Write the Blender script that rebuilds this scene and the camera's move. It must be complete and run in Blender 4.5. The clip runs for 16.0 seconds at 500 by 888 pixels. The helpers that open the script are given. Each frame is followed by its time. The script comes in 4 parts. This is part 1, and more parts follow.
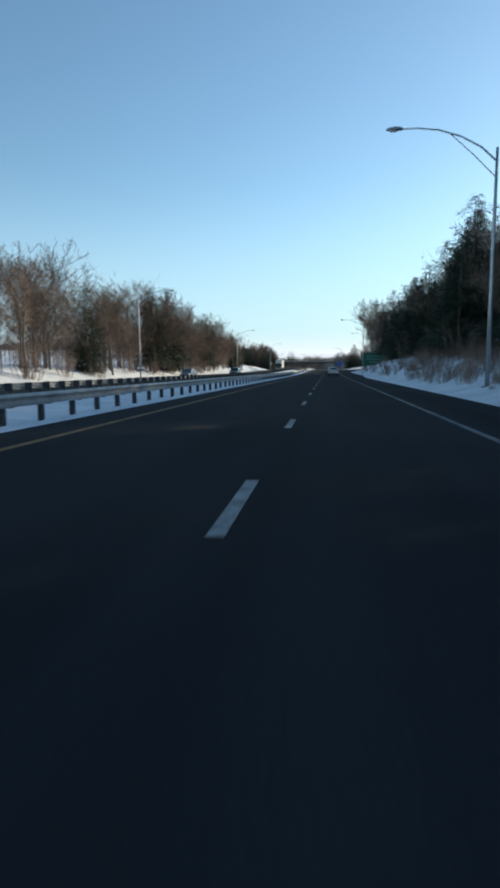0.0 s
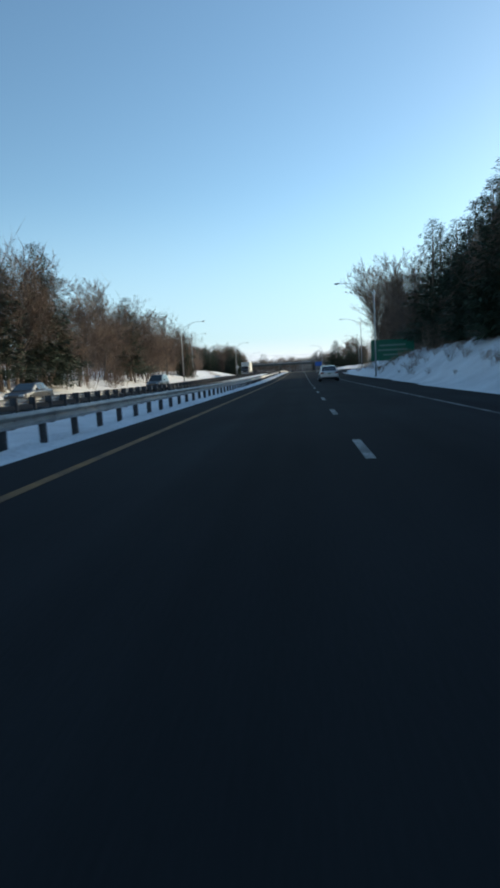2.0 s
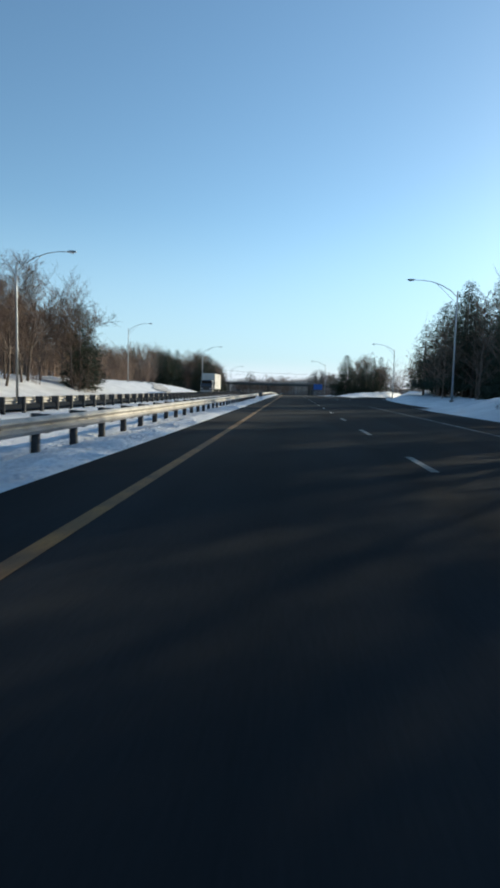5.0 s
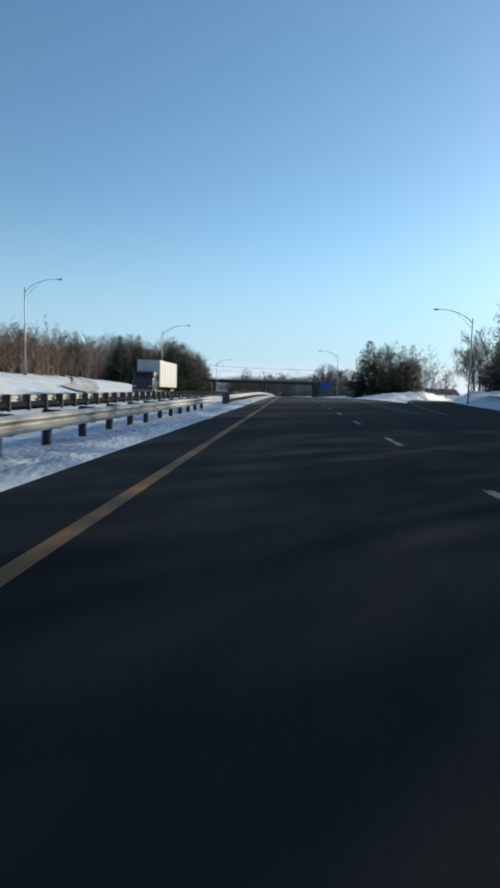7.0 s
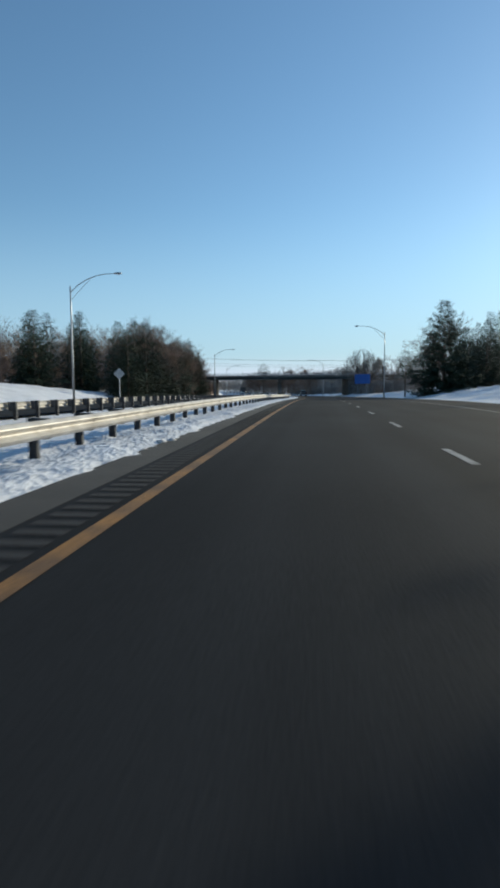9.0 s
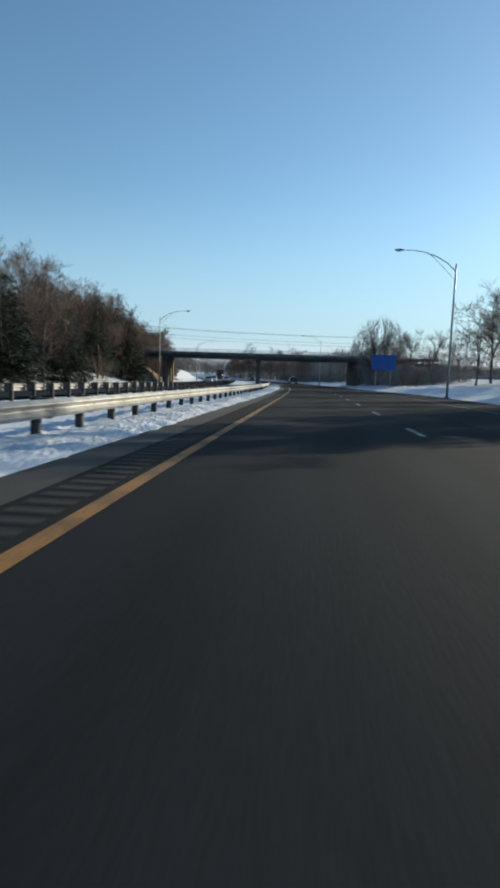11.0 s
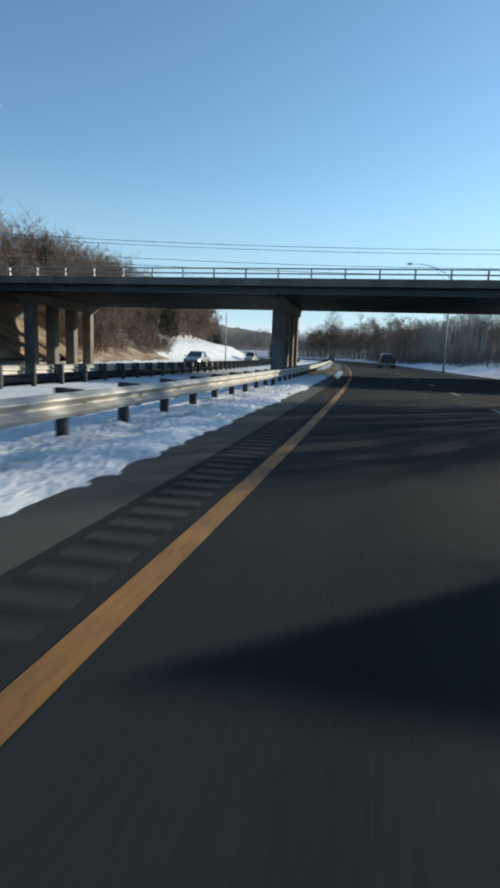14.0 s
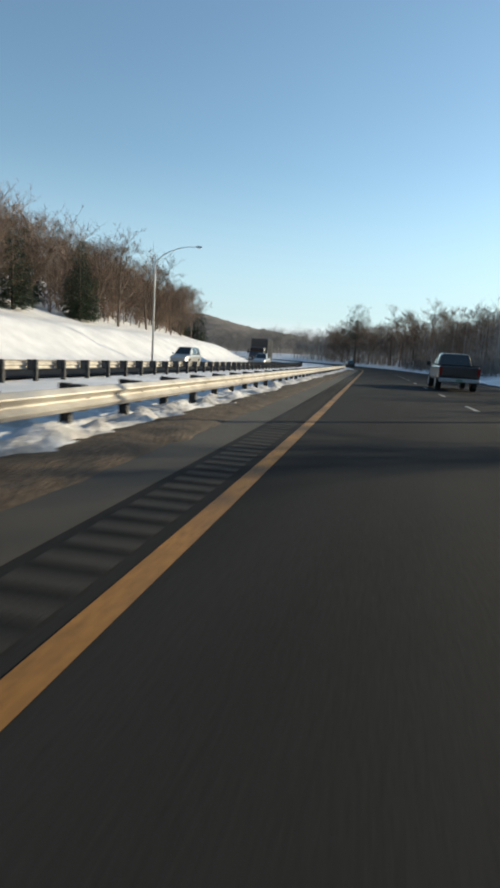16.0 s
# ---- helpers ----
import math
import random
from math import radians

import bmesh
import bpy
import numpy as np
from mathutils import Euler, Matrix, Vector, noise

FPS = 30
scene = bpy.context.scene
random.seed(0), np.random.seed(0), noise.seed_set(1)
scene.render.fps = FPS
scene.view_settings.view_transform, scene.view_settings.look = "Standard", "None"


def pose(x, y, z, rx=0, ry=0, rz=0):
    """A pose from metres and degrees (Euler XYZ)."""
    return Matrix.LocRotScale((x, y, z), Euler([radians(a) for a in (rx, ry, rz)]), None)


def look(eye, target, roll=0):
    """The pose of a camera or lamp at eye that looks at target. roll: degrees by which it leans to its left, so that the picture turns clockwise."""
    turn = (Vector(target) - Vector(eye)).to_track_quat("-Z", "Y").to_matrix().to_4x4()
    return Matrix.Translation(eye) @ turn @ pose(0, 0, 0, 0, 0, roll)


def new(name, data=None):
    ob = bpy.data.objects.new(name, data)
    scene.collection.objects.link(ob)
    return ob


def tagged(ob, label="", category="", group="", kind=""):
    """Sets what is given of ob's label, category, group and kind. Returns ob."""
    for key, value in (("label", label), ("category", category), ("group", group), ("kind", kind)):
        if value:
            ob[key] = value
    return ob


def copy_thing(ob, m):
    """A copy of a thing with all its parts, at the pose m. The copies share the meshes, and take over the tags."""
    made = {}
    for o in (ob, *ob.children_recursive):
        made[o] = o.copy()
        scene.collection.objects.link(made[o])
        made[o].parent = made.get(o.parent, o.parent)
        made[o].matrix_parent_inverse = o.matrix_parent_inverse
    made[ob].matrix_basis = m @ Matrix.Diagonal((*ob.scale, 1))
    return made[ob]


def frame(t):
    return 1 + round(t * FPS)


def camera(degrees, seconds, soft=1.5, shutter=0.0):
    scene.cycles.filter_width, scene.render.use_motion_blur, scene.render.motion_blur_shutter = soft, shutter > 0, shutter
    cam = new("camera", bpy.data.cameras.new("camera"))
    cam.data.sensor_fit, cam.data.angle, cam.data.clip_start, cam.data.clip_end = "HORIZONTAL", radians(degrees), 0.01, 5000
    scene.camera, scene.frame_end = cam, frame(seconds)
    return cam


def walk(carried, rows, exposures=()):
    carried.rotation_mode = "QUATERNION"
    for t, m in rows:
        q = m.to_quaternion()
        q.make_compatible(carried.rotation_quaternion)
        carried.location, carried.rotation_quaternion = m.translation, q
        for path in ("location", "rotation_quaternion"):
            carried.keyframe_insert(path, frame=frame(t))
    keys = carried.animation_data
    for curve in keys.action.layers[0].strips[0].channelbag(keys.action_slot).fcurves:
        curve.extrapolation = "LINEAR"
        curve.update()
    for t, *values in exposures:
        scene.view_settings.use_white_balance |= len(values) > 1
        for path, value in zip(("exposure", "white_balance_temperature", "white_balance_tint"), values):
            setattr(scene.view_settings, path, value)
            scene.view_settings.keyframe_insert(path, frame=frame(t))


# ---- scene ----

# ---------------------------------------------------------------- road line
SPEED = 23.7
NS = 1500
S0 = -60.0


def _line():
    s = S0 + np.arange(NS)
    k = np.interp(s, [290, 310, 380, 400, 450, 480, 640, 660], [0, 0.00126, 0.00126, 0, 0, 0.0037, 0.0037, 0])
    head = np.cumsum(k)
    x = np.cumsum(-np.sin(head))
    y = S0 + np.cumsum(np.cos(head)) - 1
    z = np.cumsum(np.interp(s, [100, 140, 230, 270, 340, 370, 480, 600], [0, 0.0086, 0.0086, -0.0074, -0.0074, -0.0062, -0.0062, 0]))
    return s, x, y, z, head


LS, LX, LY, LZ, LH = _line()


def road(x, s, z=0.0):
    """World place of a point x metres right of the yellow line, s metres along it, z above the road."""
    h = np.interp(s, LS, LH)
    return (np.interp(s, LS, LX) + np.cos(h) * x, np.interp(s, LS, LY) + np.sin(h) * x, np.interp(s, LS, LZ) + z)


def heading(s):
    return math.degrees(float(np.interp(s, LS, LH)))


# ---------------------------------------------------------------- camera
LENS = 46.3
cam = camera(LENS, 16.0, soft=3.3, shutter=0.15)
# seconds, metres right of the yellow line, then degrees turned left of the road, tilted up, leaned
DRIVE = [
    (0.0, 4.53, 7.48, -7.24, -0.32), (0.5, 3.99, 5.24, -6.35, -1.29), (1.0, 3.63, 4.27, -6.26, -1.89), (1.5, 3.30, 5.58, -7.09, -3.20),
    (2.0, 3.00, 5.31, -6.83, -3.05), (2.5, 2.80, 3.92, -5.96, 0.20), (3.0, 2.64, 2.95, -5.70, -2.73), (3.5, 2.23, 2.27, -5.55, -0.88),
    (6.0, 1.66, 4.30, -4.78, 2.03), (6.5, 1.63, 4.57, -5.10, 1.45), (7.0, 1.60, 3.90, -5.01, 1.61), (7.5, 1.62, 5.40, -6.18, 1.23),
    (8.0, 1.71, 5.56, -6.11, 0.18), (8.5, 1.66, 5.36, -6.00, 1.19), (9.0, 1.69, 6.43, -5.21, -0.37), (11.5, 1.58, 5.99, -6.99, 2.68),
    (12.0, 1.61, 7.60, -6.97, 3.43), (12.5, 1.48, 10.18, -7.43, 2.64), (13.0, 1.35, 9.94, -8.33, 2.70), (13.5, 1.23, 6.80, -7.28, 3.94),
    (14.0, 1.05, 12.46, -9.03, 1.94), (14.5, 1.00, 12.03, -8.19, 3.36), (15.0, 1.04, 12.81, -8.10, 2.22), (15.5, 1.00, 12.76, -8.77, 3.53),
    (16.0, 1.04, 11.84, -8.88, 3.46),
]
EYE = 1.1
ROWS = []
for t, x, yaw, pitch, lean in DRIVE:
    s = SPEED * t
    ROWS.append((t, pose(*road(x, s, EYE), 0, 0, heading(s) + yaw) @ pose(0, 0, 0, 90 + pitch, 0, 0) @ pose(0, 0, 0, 0, 0, lean)))
EXPO = [(0.0, 0.5, 6150, -3), (3.5, 0.48, 6100, -3), (6.0, 0.3, 5850, -3), (9.0, 0.12, 5700, -3), (11.5, 0.2, 5900, -3), (13.0, 0.28, 5850, -3), (14.0, 0.36, 5850, -3),
        (14.5, 0.5, 6100, -3), (15.0, 1.25, 5750, -3), (15.5, 1.75, 5450, -2), (15.8, 1.0, 6400, -1), (16.0, 0.5, 6600, -1)]
walk(cam, ROWS, EXPO)

# ---------------------------------------------------------------- light
SUN_UP, SUN_SIDE = 17.5, 44.0   # degrees above the skyline, degrees right of the road ahead
world = bpy.data.worlds.new("world")
scene.world = world
world.use_nodes = True
wn = world.node_tree
sky = wn.nodes.new("ShaderNodeTexSky")
sky.sky_type, sky.sun_disc = "NISHITA", False
sky.sun_elevation, sky.sun_rotation = radians(SUN_UP), radians(SUN_SIDE)
sky.air_density, sky.dust_density, sky.ozone_density = 1.0, 0.3, 2.0
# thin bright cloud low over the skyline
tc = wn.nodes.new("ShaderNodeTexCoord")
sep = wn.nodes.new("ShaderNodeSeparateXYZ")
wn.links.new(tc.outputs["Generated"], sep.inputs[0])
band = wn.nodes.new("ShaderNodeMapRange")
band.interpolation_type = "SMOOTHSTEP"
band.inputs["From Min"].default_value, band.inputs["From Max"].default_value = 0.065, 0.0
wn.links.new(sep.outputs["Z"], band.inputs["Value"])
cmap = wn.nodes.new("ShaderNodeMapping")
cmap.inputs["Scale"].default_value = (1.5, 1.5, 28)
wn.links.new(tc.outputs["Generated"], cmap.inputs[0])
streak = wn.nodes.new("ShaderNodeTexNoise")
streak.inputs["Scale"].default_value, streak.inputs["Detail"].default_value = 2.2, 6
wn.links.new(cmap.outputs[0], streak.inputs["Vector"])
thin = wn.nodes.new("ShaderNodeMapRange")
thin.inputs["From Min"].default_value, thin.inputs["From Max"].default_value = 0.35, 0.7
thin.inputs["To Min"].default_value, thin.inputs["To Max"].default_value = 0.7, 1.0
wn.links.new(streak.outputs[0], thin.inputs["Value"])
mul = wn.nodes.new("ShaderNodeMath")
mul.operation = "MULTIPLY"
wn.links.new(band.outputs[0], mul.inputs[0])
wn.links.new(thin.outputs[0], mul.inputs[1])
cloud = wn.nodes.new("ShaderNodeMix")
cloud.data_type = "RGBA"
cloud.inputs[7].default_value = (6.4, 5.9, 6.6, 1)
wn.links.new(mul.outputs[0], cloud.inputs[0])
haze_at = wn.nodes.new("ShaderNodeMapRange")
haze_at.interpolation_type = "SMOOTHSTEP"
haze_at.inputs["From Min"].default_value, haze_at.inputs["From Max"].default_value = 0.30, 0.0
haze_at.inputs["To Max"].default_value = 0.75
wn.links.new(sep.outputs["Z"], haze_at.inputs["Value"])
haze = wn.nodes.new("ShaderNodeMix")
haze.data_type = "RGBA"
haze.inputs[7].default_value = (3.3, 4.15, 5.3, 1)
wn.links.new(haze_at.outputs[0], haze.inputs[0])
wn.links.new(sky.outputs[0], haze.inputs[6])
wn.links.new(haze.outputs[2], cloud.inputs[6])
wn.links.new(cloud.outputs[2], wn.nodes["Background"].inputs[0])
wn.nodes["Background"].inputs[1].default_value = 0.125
sun = new("sun", bpy.data.lights.new("sun", "SUN"))
sun.data.energy, sun.data.angle, sun.data.color = 4.6, radians(0.5), (1.0, 0.80, 0.58)
a, b = radians(SUN_SIDE), radians(SUN_UP)
sun.matrix_world = look((math.sin(a) * math.cos(b) * 90, math.cos(a) * math.cos(b) * 90, math.sin(b) * 90), (0, 0, 0))

# ---------------------------------------------------------------- materials
def material(name, col, rough=0.7, metal=0.0, var=0.25, scale=3.0, fine=40.0, bump=0.3, second=None, stretch=(1, 1, 1), cell=0.0, deep=0.02):
    """A surface with variation at two scales: broad stains and fine grain, both with relief."""
    m = bpy.data.materials.new(name)
    m.use_nodes = True
    nt = m.node_tree
    b = nt.nodes["Principled BSDF"]
    b.inputs["Roughness"].default_value, b.inputs["Metallic"].default_value = rough, metal
    tc = nt.nodes.new("ShaderNodeTexCoord")
    mp = nt.nodes.new("ShaderNodeMapping")
    mp.inputs["Scale"].default_value = stretch
    nt.links.new(tc.outputs["Object"], mp.inputs[0])
    n1, n2 = nt.nodes.new("ShaderNodeTexNoise"), nt.nodes.new("ShaderNodeTexNoise")
    for n, s, d in ((n1, scale, 5), (n2, fine, 3)):
        n.inputs["Scale"].default_value, n.inputs["Detail"].default_value = s, d
        nt.links.new(mp.outputs[0], n.inputs["Vector"])
    r = nt.nodes.new("ShaderNodeValToRGB")
    c2 = second or tuple(c * (1 - var) for c in col)
    r.color_ramp.elements[0].color, r.color_ramp.elements[1].color = (*c2, 1), (*col, 1)
    r.color_ramp.elements[0].position, r.color_ramp.elements[1].position = 0.35, 0.65
    nt.links.new(n1.outputs[0], r.inputs[0])
    mx = nt.nodes.new("ShaderNodeMix")
    mx.data_type, mx.blend_type = "RGBA", "MULTIPLY"
    g = nt.nodes.new("ShaderNodeMapRange")
    g.inputs["From Min"].default_value, g.inputs["From Max"].default_value = 0.3, 0.7
    g.inputs["To Min"].default_value, g.inputs["To Max"].default_value = 1 - var, 1 + var * 0.4
    nt.links.new(n2.outputs[0], g.inputs["Value"])
    mx.inputs[0].default_value = 1.0
    nt.links.new(r.outputs[0], mx.inputs[6])
    nt.links.new(g.outputs[0], mx.inputs[7])
    last = mx.outputs[2]
    oi = nt.nodes.new("ShaderNodeObjectInfo")
    mr = nt.nodes.new("ShaderNodeMapRange")
    mr.inputs["To Min"].default_value, mr.inputs["To Max"].default_value = 1 - cell, 1 + cell
    nt.links.new(oi.outputs["Random"], mr.inputs["Value"])
    m2 = nt.nodes.new("ShaderNodeMix")
    m2.data_type, m2.blend_type = "RGBA", "MULTIPLY"
    m2.inputs[0].default_value = 1.0
    nt.links.new(last, m2.inputs[6])
    nt.links.new(mr.outputs[0], m2.inputs[7])
    nt.links.new(m2.outputs[2], b.inputs["Base Color"])
    if bump:
        bp = nt.nodes.new("ShaderNodeBump")
        bp.inputs["Strength"].default_value = bump
        bp.inputs["Distance"].default_value = deep
        nt.links.new(n2.outputs[0], bp.inputs["Height"])
        nt.links.new(bp.outputs[0], b.inputs["Normal"])
    return m


SNOW = material("snow", (0.82, 0.83, 0.86), 0.6, 0, 0.12, 0.5, 11, 1.0, second=(0.66, 0.67, 0.70), deep=0.08)
ICE = material("wet_ice", (0.34, 0.37, 0.40), 0.3, 0, 0.2, 1.5, 20, 0.2, second=(0.22, 0.24, 0.26))
GRIT = material("roadside_grit", (0.10, 0.08, 0.062), 0.95, 0, 0.4, 4, 25, 0.8, second=(0.045, 0.037, 0.03), deep=0.03)
DIRTY = material("dirty_snow", (0.72, 0.71, 0.70), 0.7, 0, 0.3, 1.2, 7, 0.9, second=(0.34, 0.31, 0.28), deep=0.06)
LITTER = material("leaf_litter", (0.115, 0.08, 0.05), 0.9, 0, 0.5, 3.0, 22, 1.0, second=(0.042, 0.032, 0.024), deep=0.05)
ASPHALT = material("asphalt", (0.030, 0.032, 0.035), 0.95, 0, 0.16, 0.35, 45, 0.12, second=(0.021, 0.0225, 0.025), stretch=(1, 0.4, 1))
ASPHALT.node_tree.nodes["Principled BSDF"].inputs["Specular IOR Level"].default_value = 0.06


def wheel_tracks(m):
    """Long faint bands that traffic wears along the lanes."""
    nt = m.node_tree
    b = nt.nodes["Principled BSDF"]
    src = b.inputs["Base Color"].links[0].from_socket
    tc, mp = nt.nodes.new("ShaderNodeTexCoord"), nt.nodes.new("ShaderNodeMapping")
    mp.inputs["Scale"].default_value = (0.8, 0.012, 1)
    nz, rg, mx = nt.nodes.new("ShaderNodeTexNoise"), nt.nodes.new("ShaderNodeMapRange"), nt.nodes.new("ShaderNodeMix")
    nz.inputs["Scale"].default_value, nz.inputs["Detail"].default_value = 1.0, 4
    rg.inputs["From Min"].default_value, rg.inputs["From Max"].default_value = 0.3, 0.7
    rg.inputs["To Min"].default_value, rg.inputs["To Max"].default_value = 0.78, 1.25
    mx.data_type, mx.blend_type = "RGBA", "MULTIPLY"
    mx.inputs[0].default_value = 1.0
    nt.links.new(tc.outputs["Object"], mp.inputs[0])
    nt.links.new(mp.outputs[0], nz.inputs["Vector"])
    nt.links.new(nz.outputs[0], rg.inputs["Value"])
    nt.links.new(src, mx.inputs[6])
    nt.links.new(rg.outputs[0], mx.inputs[7])
    nt.links.new(mx.outputs[2], b.inputs["Base Color"])


wheel_tracks(ASPHALT)
SHOULDER = material("shoulder_asphalt", (0.055, 0.051, 0.046), 0.92, 0, 0.25, 0.6, 70, 0.3, second=(0.036, 0.034, 0.031))
# darker than the asphalt: the shade inside the cuts, painted on
GROOVE_SHADE = material("groove_shade", (0.014, 0.014, 0.015), 0.9, 0, 0.3, 3, 60, 0.4)
YELLOW = material("yellow_paint", (0.32, 0.155, 0.034), 0.8, 0, 0.45, 1.3, 30, 0.2, second=(0.13, 0.07, 0.028))
WHITE = material("white_paint", (0.40, 0.40, 0.39), 0.75, 0, 0.5, 2.2, 35, 0.25, second=(0.14, 0.14, 0.14))
WORN = material("worn_white_paint", (0.26, 0.26, 0.26), 0.8, 0, 0.5, 1.2, 40, 0.2, second=(0.07, 0.07, 0.07))
CHUNK = material("broken_snow", (0.82, 0.82, 0.83), 0.65, 0, 0.15, 1.6, 9, 0.8, second=(0.52, 0.49, 0.46), deep=0.05)
CHEVRON = material("terminal_sheet", (0.10, 0.105, 0.11), 0.5, 0.3, 0.3, 3, 30, 0.1)
STEEL = material("galvanised_steel", (0.56, 0.54, 0.50), 0.55, 0.25, 0.25, 1.5, 25, 0.15, second=(0.38, 0.35, 0.31), cell=0.08)
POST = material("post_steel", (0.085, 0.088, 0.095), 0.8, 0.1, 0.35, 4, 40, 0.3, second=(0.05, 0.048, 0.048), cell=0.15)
POLE = material("pole_aluminium", (0.45, 0.46, 0.47), 0.45, 0.7, 0.15, 2, 30, 0.1)
BARK = material("bark", (0.20, 0.155, 0.12), 0.9, 0, 0.4, 2, 25, 0.6, second=(0.11, 0.085, 0.07), stretch=(1, 1, 0.3), cell=0.3)
TWIG = material("twig_bark", (0.27, 0.185, 0.135), 0.9, 0, 0.35, 0.25, 30, 0.3, second=(0.13, 0.092, 0.07), cell=0.35)
NEEDLE = material("conifer_needles", (0.042, 0.066, 0.036), 0.8, 0, 0.5, 1.2, 20, 0.3, second=(0.022, 0.042, 0.022), cell=0.25)
# grey bark, paled further in the colour for haze and glare
TWIG_GREY = material("hazed_grey_twig_bark", (0.32, 0.295, 0.275), 0.9, 0, 0.35, 0.25, 30, 0.3, second=(0.16, 0.145, 0.135), cell=0.3)
PALE = material("pale_bark", (0.44, 0.42, 0.39), 0.9, 0, 0.35, 0.4, 20, 0.3, second=(0.24, 0.22, 0.20))
# hill woods greyed slightly in the colour, in place of haze over distance
WOODS = material("hazed_far_twigs", (0.18, 0.155, 0.145), 0.95, 0, 0.4, 0.06, 3, 0.3, second=(0.11, 0.10, 0.095))
CONCRETE = material("concrete", (0.24, 0.225, 0.20), 0.85, 0, 0.3, 0.6, 30, 0.4, second=(0.14, 0.13, 0.118))
# abutment concrete, the shade at the bridge end put into a darker colour
SHADED = material("shaded_concrete", (0.15, 0.142, 0.13), 0.9, 0, 0.35, 0.7, 25, 0.4, second=(0.075, 0.07, 0.064))
GIRDER = material("girder_steel", (0.10, 0.13, 0.15), 0.6, 0.2, 0.3, 0.7, 20, 0.2, second=(0.07, 0.085, 0.09))
BLACK = material("black_rubber", (0.02, 0.02, 0.02), 0.75, 0, 0.3, 6, 50, 0.2)
BLUE = material("blue_sign_sheet", (0.02, 0.09, 0.36), 0.4, 0, 0.1, 1, 20, 0)
GREEN = material("green_sign_sheet", (0.012, 0.13, 0.075), 0.4, 0, 0.1, 1, 20, 0)
# white lettering and plates, their backlit dimness put into the colour
LEGEND = material("dimmed_legend", (0.16, 0.24, 0.20), 0.45, 0, 0.1, 2, 20, 0)
SIGNBACK = material("sign_aluminium", (0.42, 0.43, 0.44), 0.5, 0.6, 0.15, 2, 20, 0.1)
WIRE = material("wire", (0.03, 0.03, 0.03), 0.7, 0, 0.1, 2, 20, 0)
RED = material("red_lens", (0.16, 0.010, 0.010), 0.2, 0, 0.1, 5, 30, 0)
LAMPGLASS = material("lamp_lens", (0.70, 0.71, 0.72), 0.2, 0, 0.1, 5, 30, 0)


def glossy(name, col, rough=0.28, metal=0.0):
    m = material(name, col, rough, metal, 0.12, 1.5, 30, 0.0)
    m.node_tree.nodes["Principled BSDF"].inputs["Coat Weight"].default_value = 0.6
    return m


SILVER = glossy("silver_paint", (0.50, 0.51, 0.52), 0.3, 0.5)
DARK = glossy("dark_paint", (0.045, 0.045, 0.05))
GREYPAINT = glossy("grey_paint", (0.035, 0.030, 0.030))
BOX = material("truck_box_panel", (0.72, 0.69, 0.63), 0.5, 0, 0.12, 0.6, 20, 0.1)
PANE = glossy("car_glass", (0.012, 0.014, 0.016), 0.06)


# ---------------------------------------------------------------- mesh helpers
def mesh_object(name, verts, faces, mat, parent=None, smooth=False, label=""):
    me = bpy.data.meshes.new(name)
    me.from_pydata([tuple(map(float, v)) for v in verts], [], [tuple(map(int, f)) for f in faces])
    me.update()
    if smooth:
        me.shade_smooth()
    me.materials.append(mat)
    ob = new(name, me)
    if parent:
        ob.parent = parent
    if label:
        ob["label"] = label
    return ob


def part(name, bm, mat, parent=None, label="", smooth=False):
    me = bpy.data.meshes.new(name)
    bm.normal_update()
    bm.to_mesh(me)
    bm.free()
    if smooth:
        me.shade_smooth()
    me.materials.append(mat)
    ob = new(name, me)
    if parent:
        ob.parent = parent
    if label:
        ob["label"] = label
    return ob


def share(name, data, parent, m):
    ob = new(name, data)
    ob.parent = parent
    ob.matrix_basis = m
    return ob


def add_box(bm, x0, x1, y0, y1, z0, z1, bevel=0.0):
    r = bmesh.ops.create_cube(bm, size=1.0)
    for v in r["verts"]:
        v.co = Vector(((x0 + x1) / 2 + v.co.x * (x1 - x0), (y0 + y1) / 2 + v.co.y * (y1 - y0), (z0 + z1) / 2 + v.co.z * (z1 - z0)))
    if bevel:
        es = list({e for v in r["verts"] for e in v.link_edges})
        bmesh.ops.bevel(bm, geom=es, offset=bevel, segments=1, affect="EDGES")
    return bm


def box(x0, x1, y0, y1, z0, z1, bevel=0.0):
    return add_box(bmesh.new(), x0, x1, y0, y1, z0, z1, bevel)


def tube(pts, radii, sides=8, cap=True):
    """Vertices and faces of a tapered tube along a line of points."""
    v, f = [], []
    pts = [Vector(p) for p in pts]
    for i, p in enumerate(pts):
        d = (pts[min(i + 1, len(pts) - 1)] - pts[max(i - 1, 0)]).normalized()
        a = d.orthogonal().normalized() if abs(d.z) > 0.95 else d.cross(Vector((0, 0, 1))).normalized()
        b = d.cross(a)
        for k in range(sides):
            w = 2 * math.pi * k / sides
            v.append(p + (a * math.cos(w) + b * math.sin(w)) * radii[i])
    for i in range(len(pts) - 1):
        for k in range(sides):
            k2 = (k + 1) % sides
            f.append((i * sides + k, i * sides + k2, (i + 1) * sides + k2, (i + 1) * sides + k))
    if cap:
        f.append(tuple(range(sides))[::-1])
        f.append(tuple(range((len(pts) - 1) * sides, len(pts) * sides)))
    return v, f


def empty(name, m, label, category, group="", kind=""):
    ob = new(name)
    ob.matrix_world = m
    return tagged(ob, label, category, group, kind)


def spot(x, s, z=0.0, turn=0.0):
    """Pose at a place along the road, facing along it."""
    p = road(x, s, z)
    return pose(*p, 0, 0, heading(s) + turn)


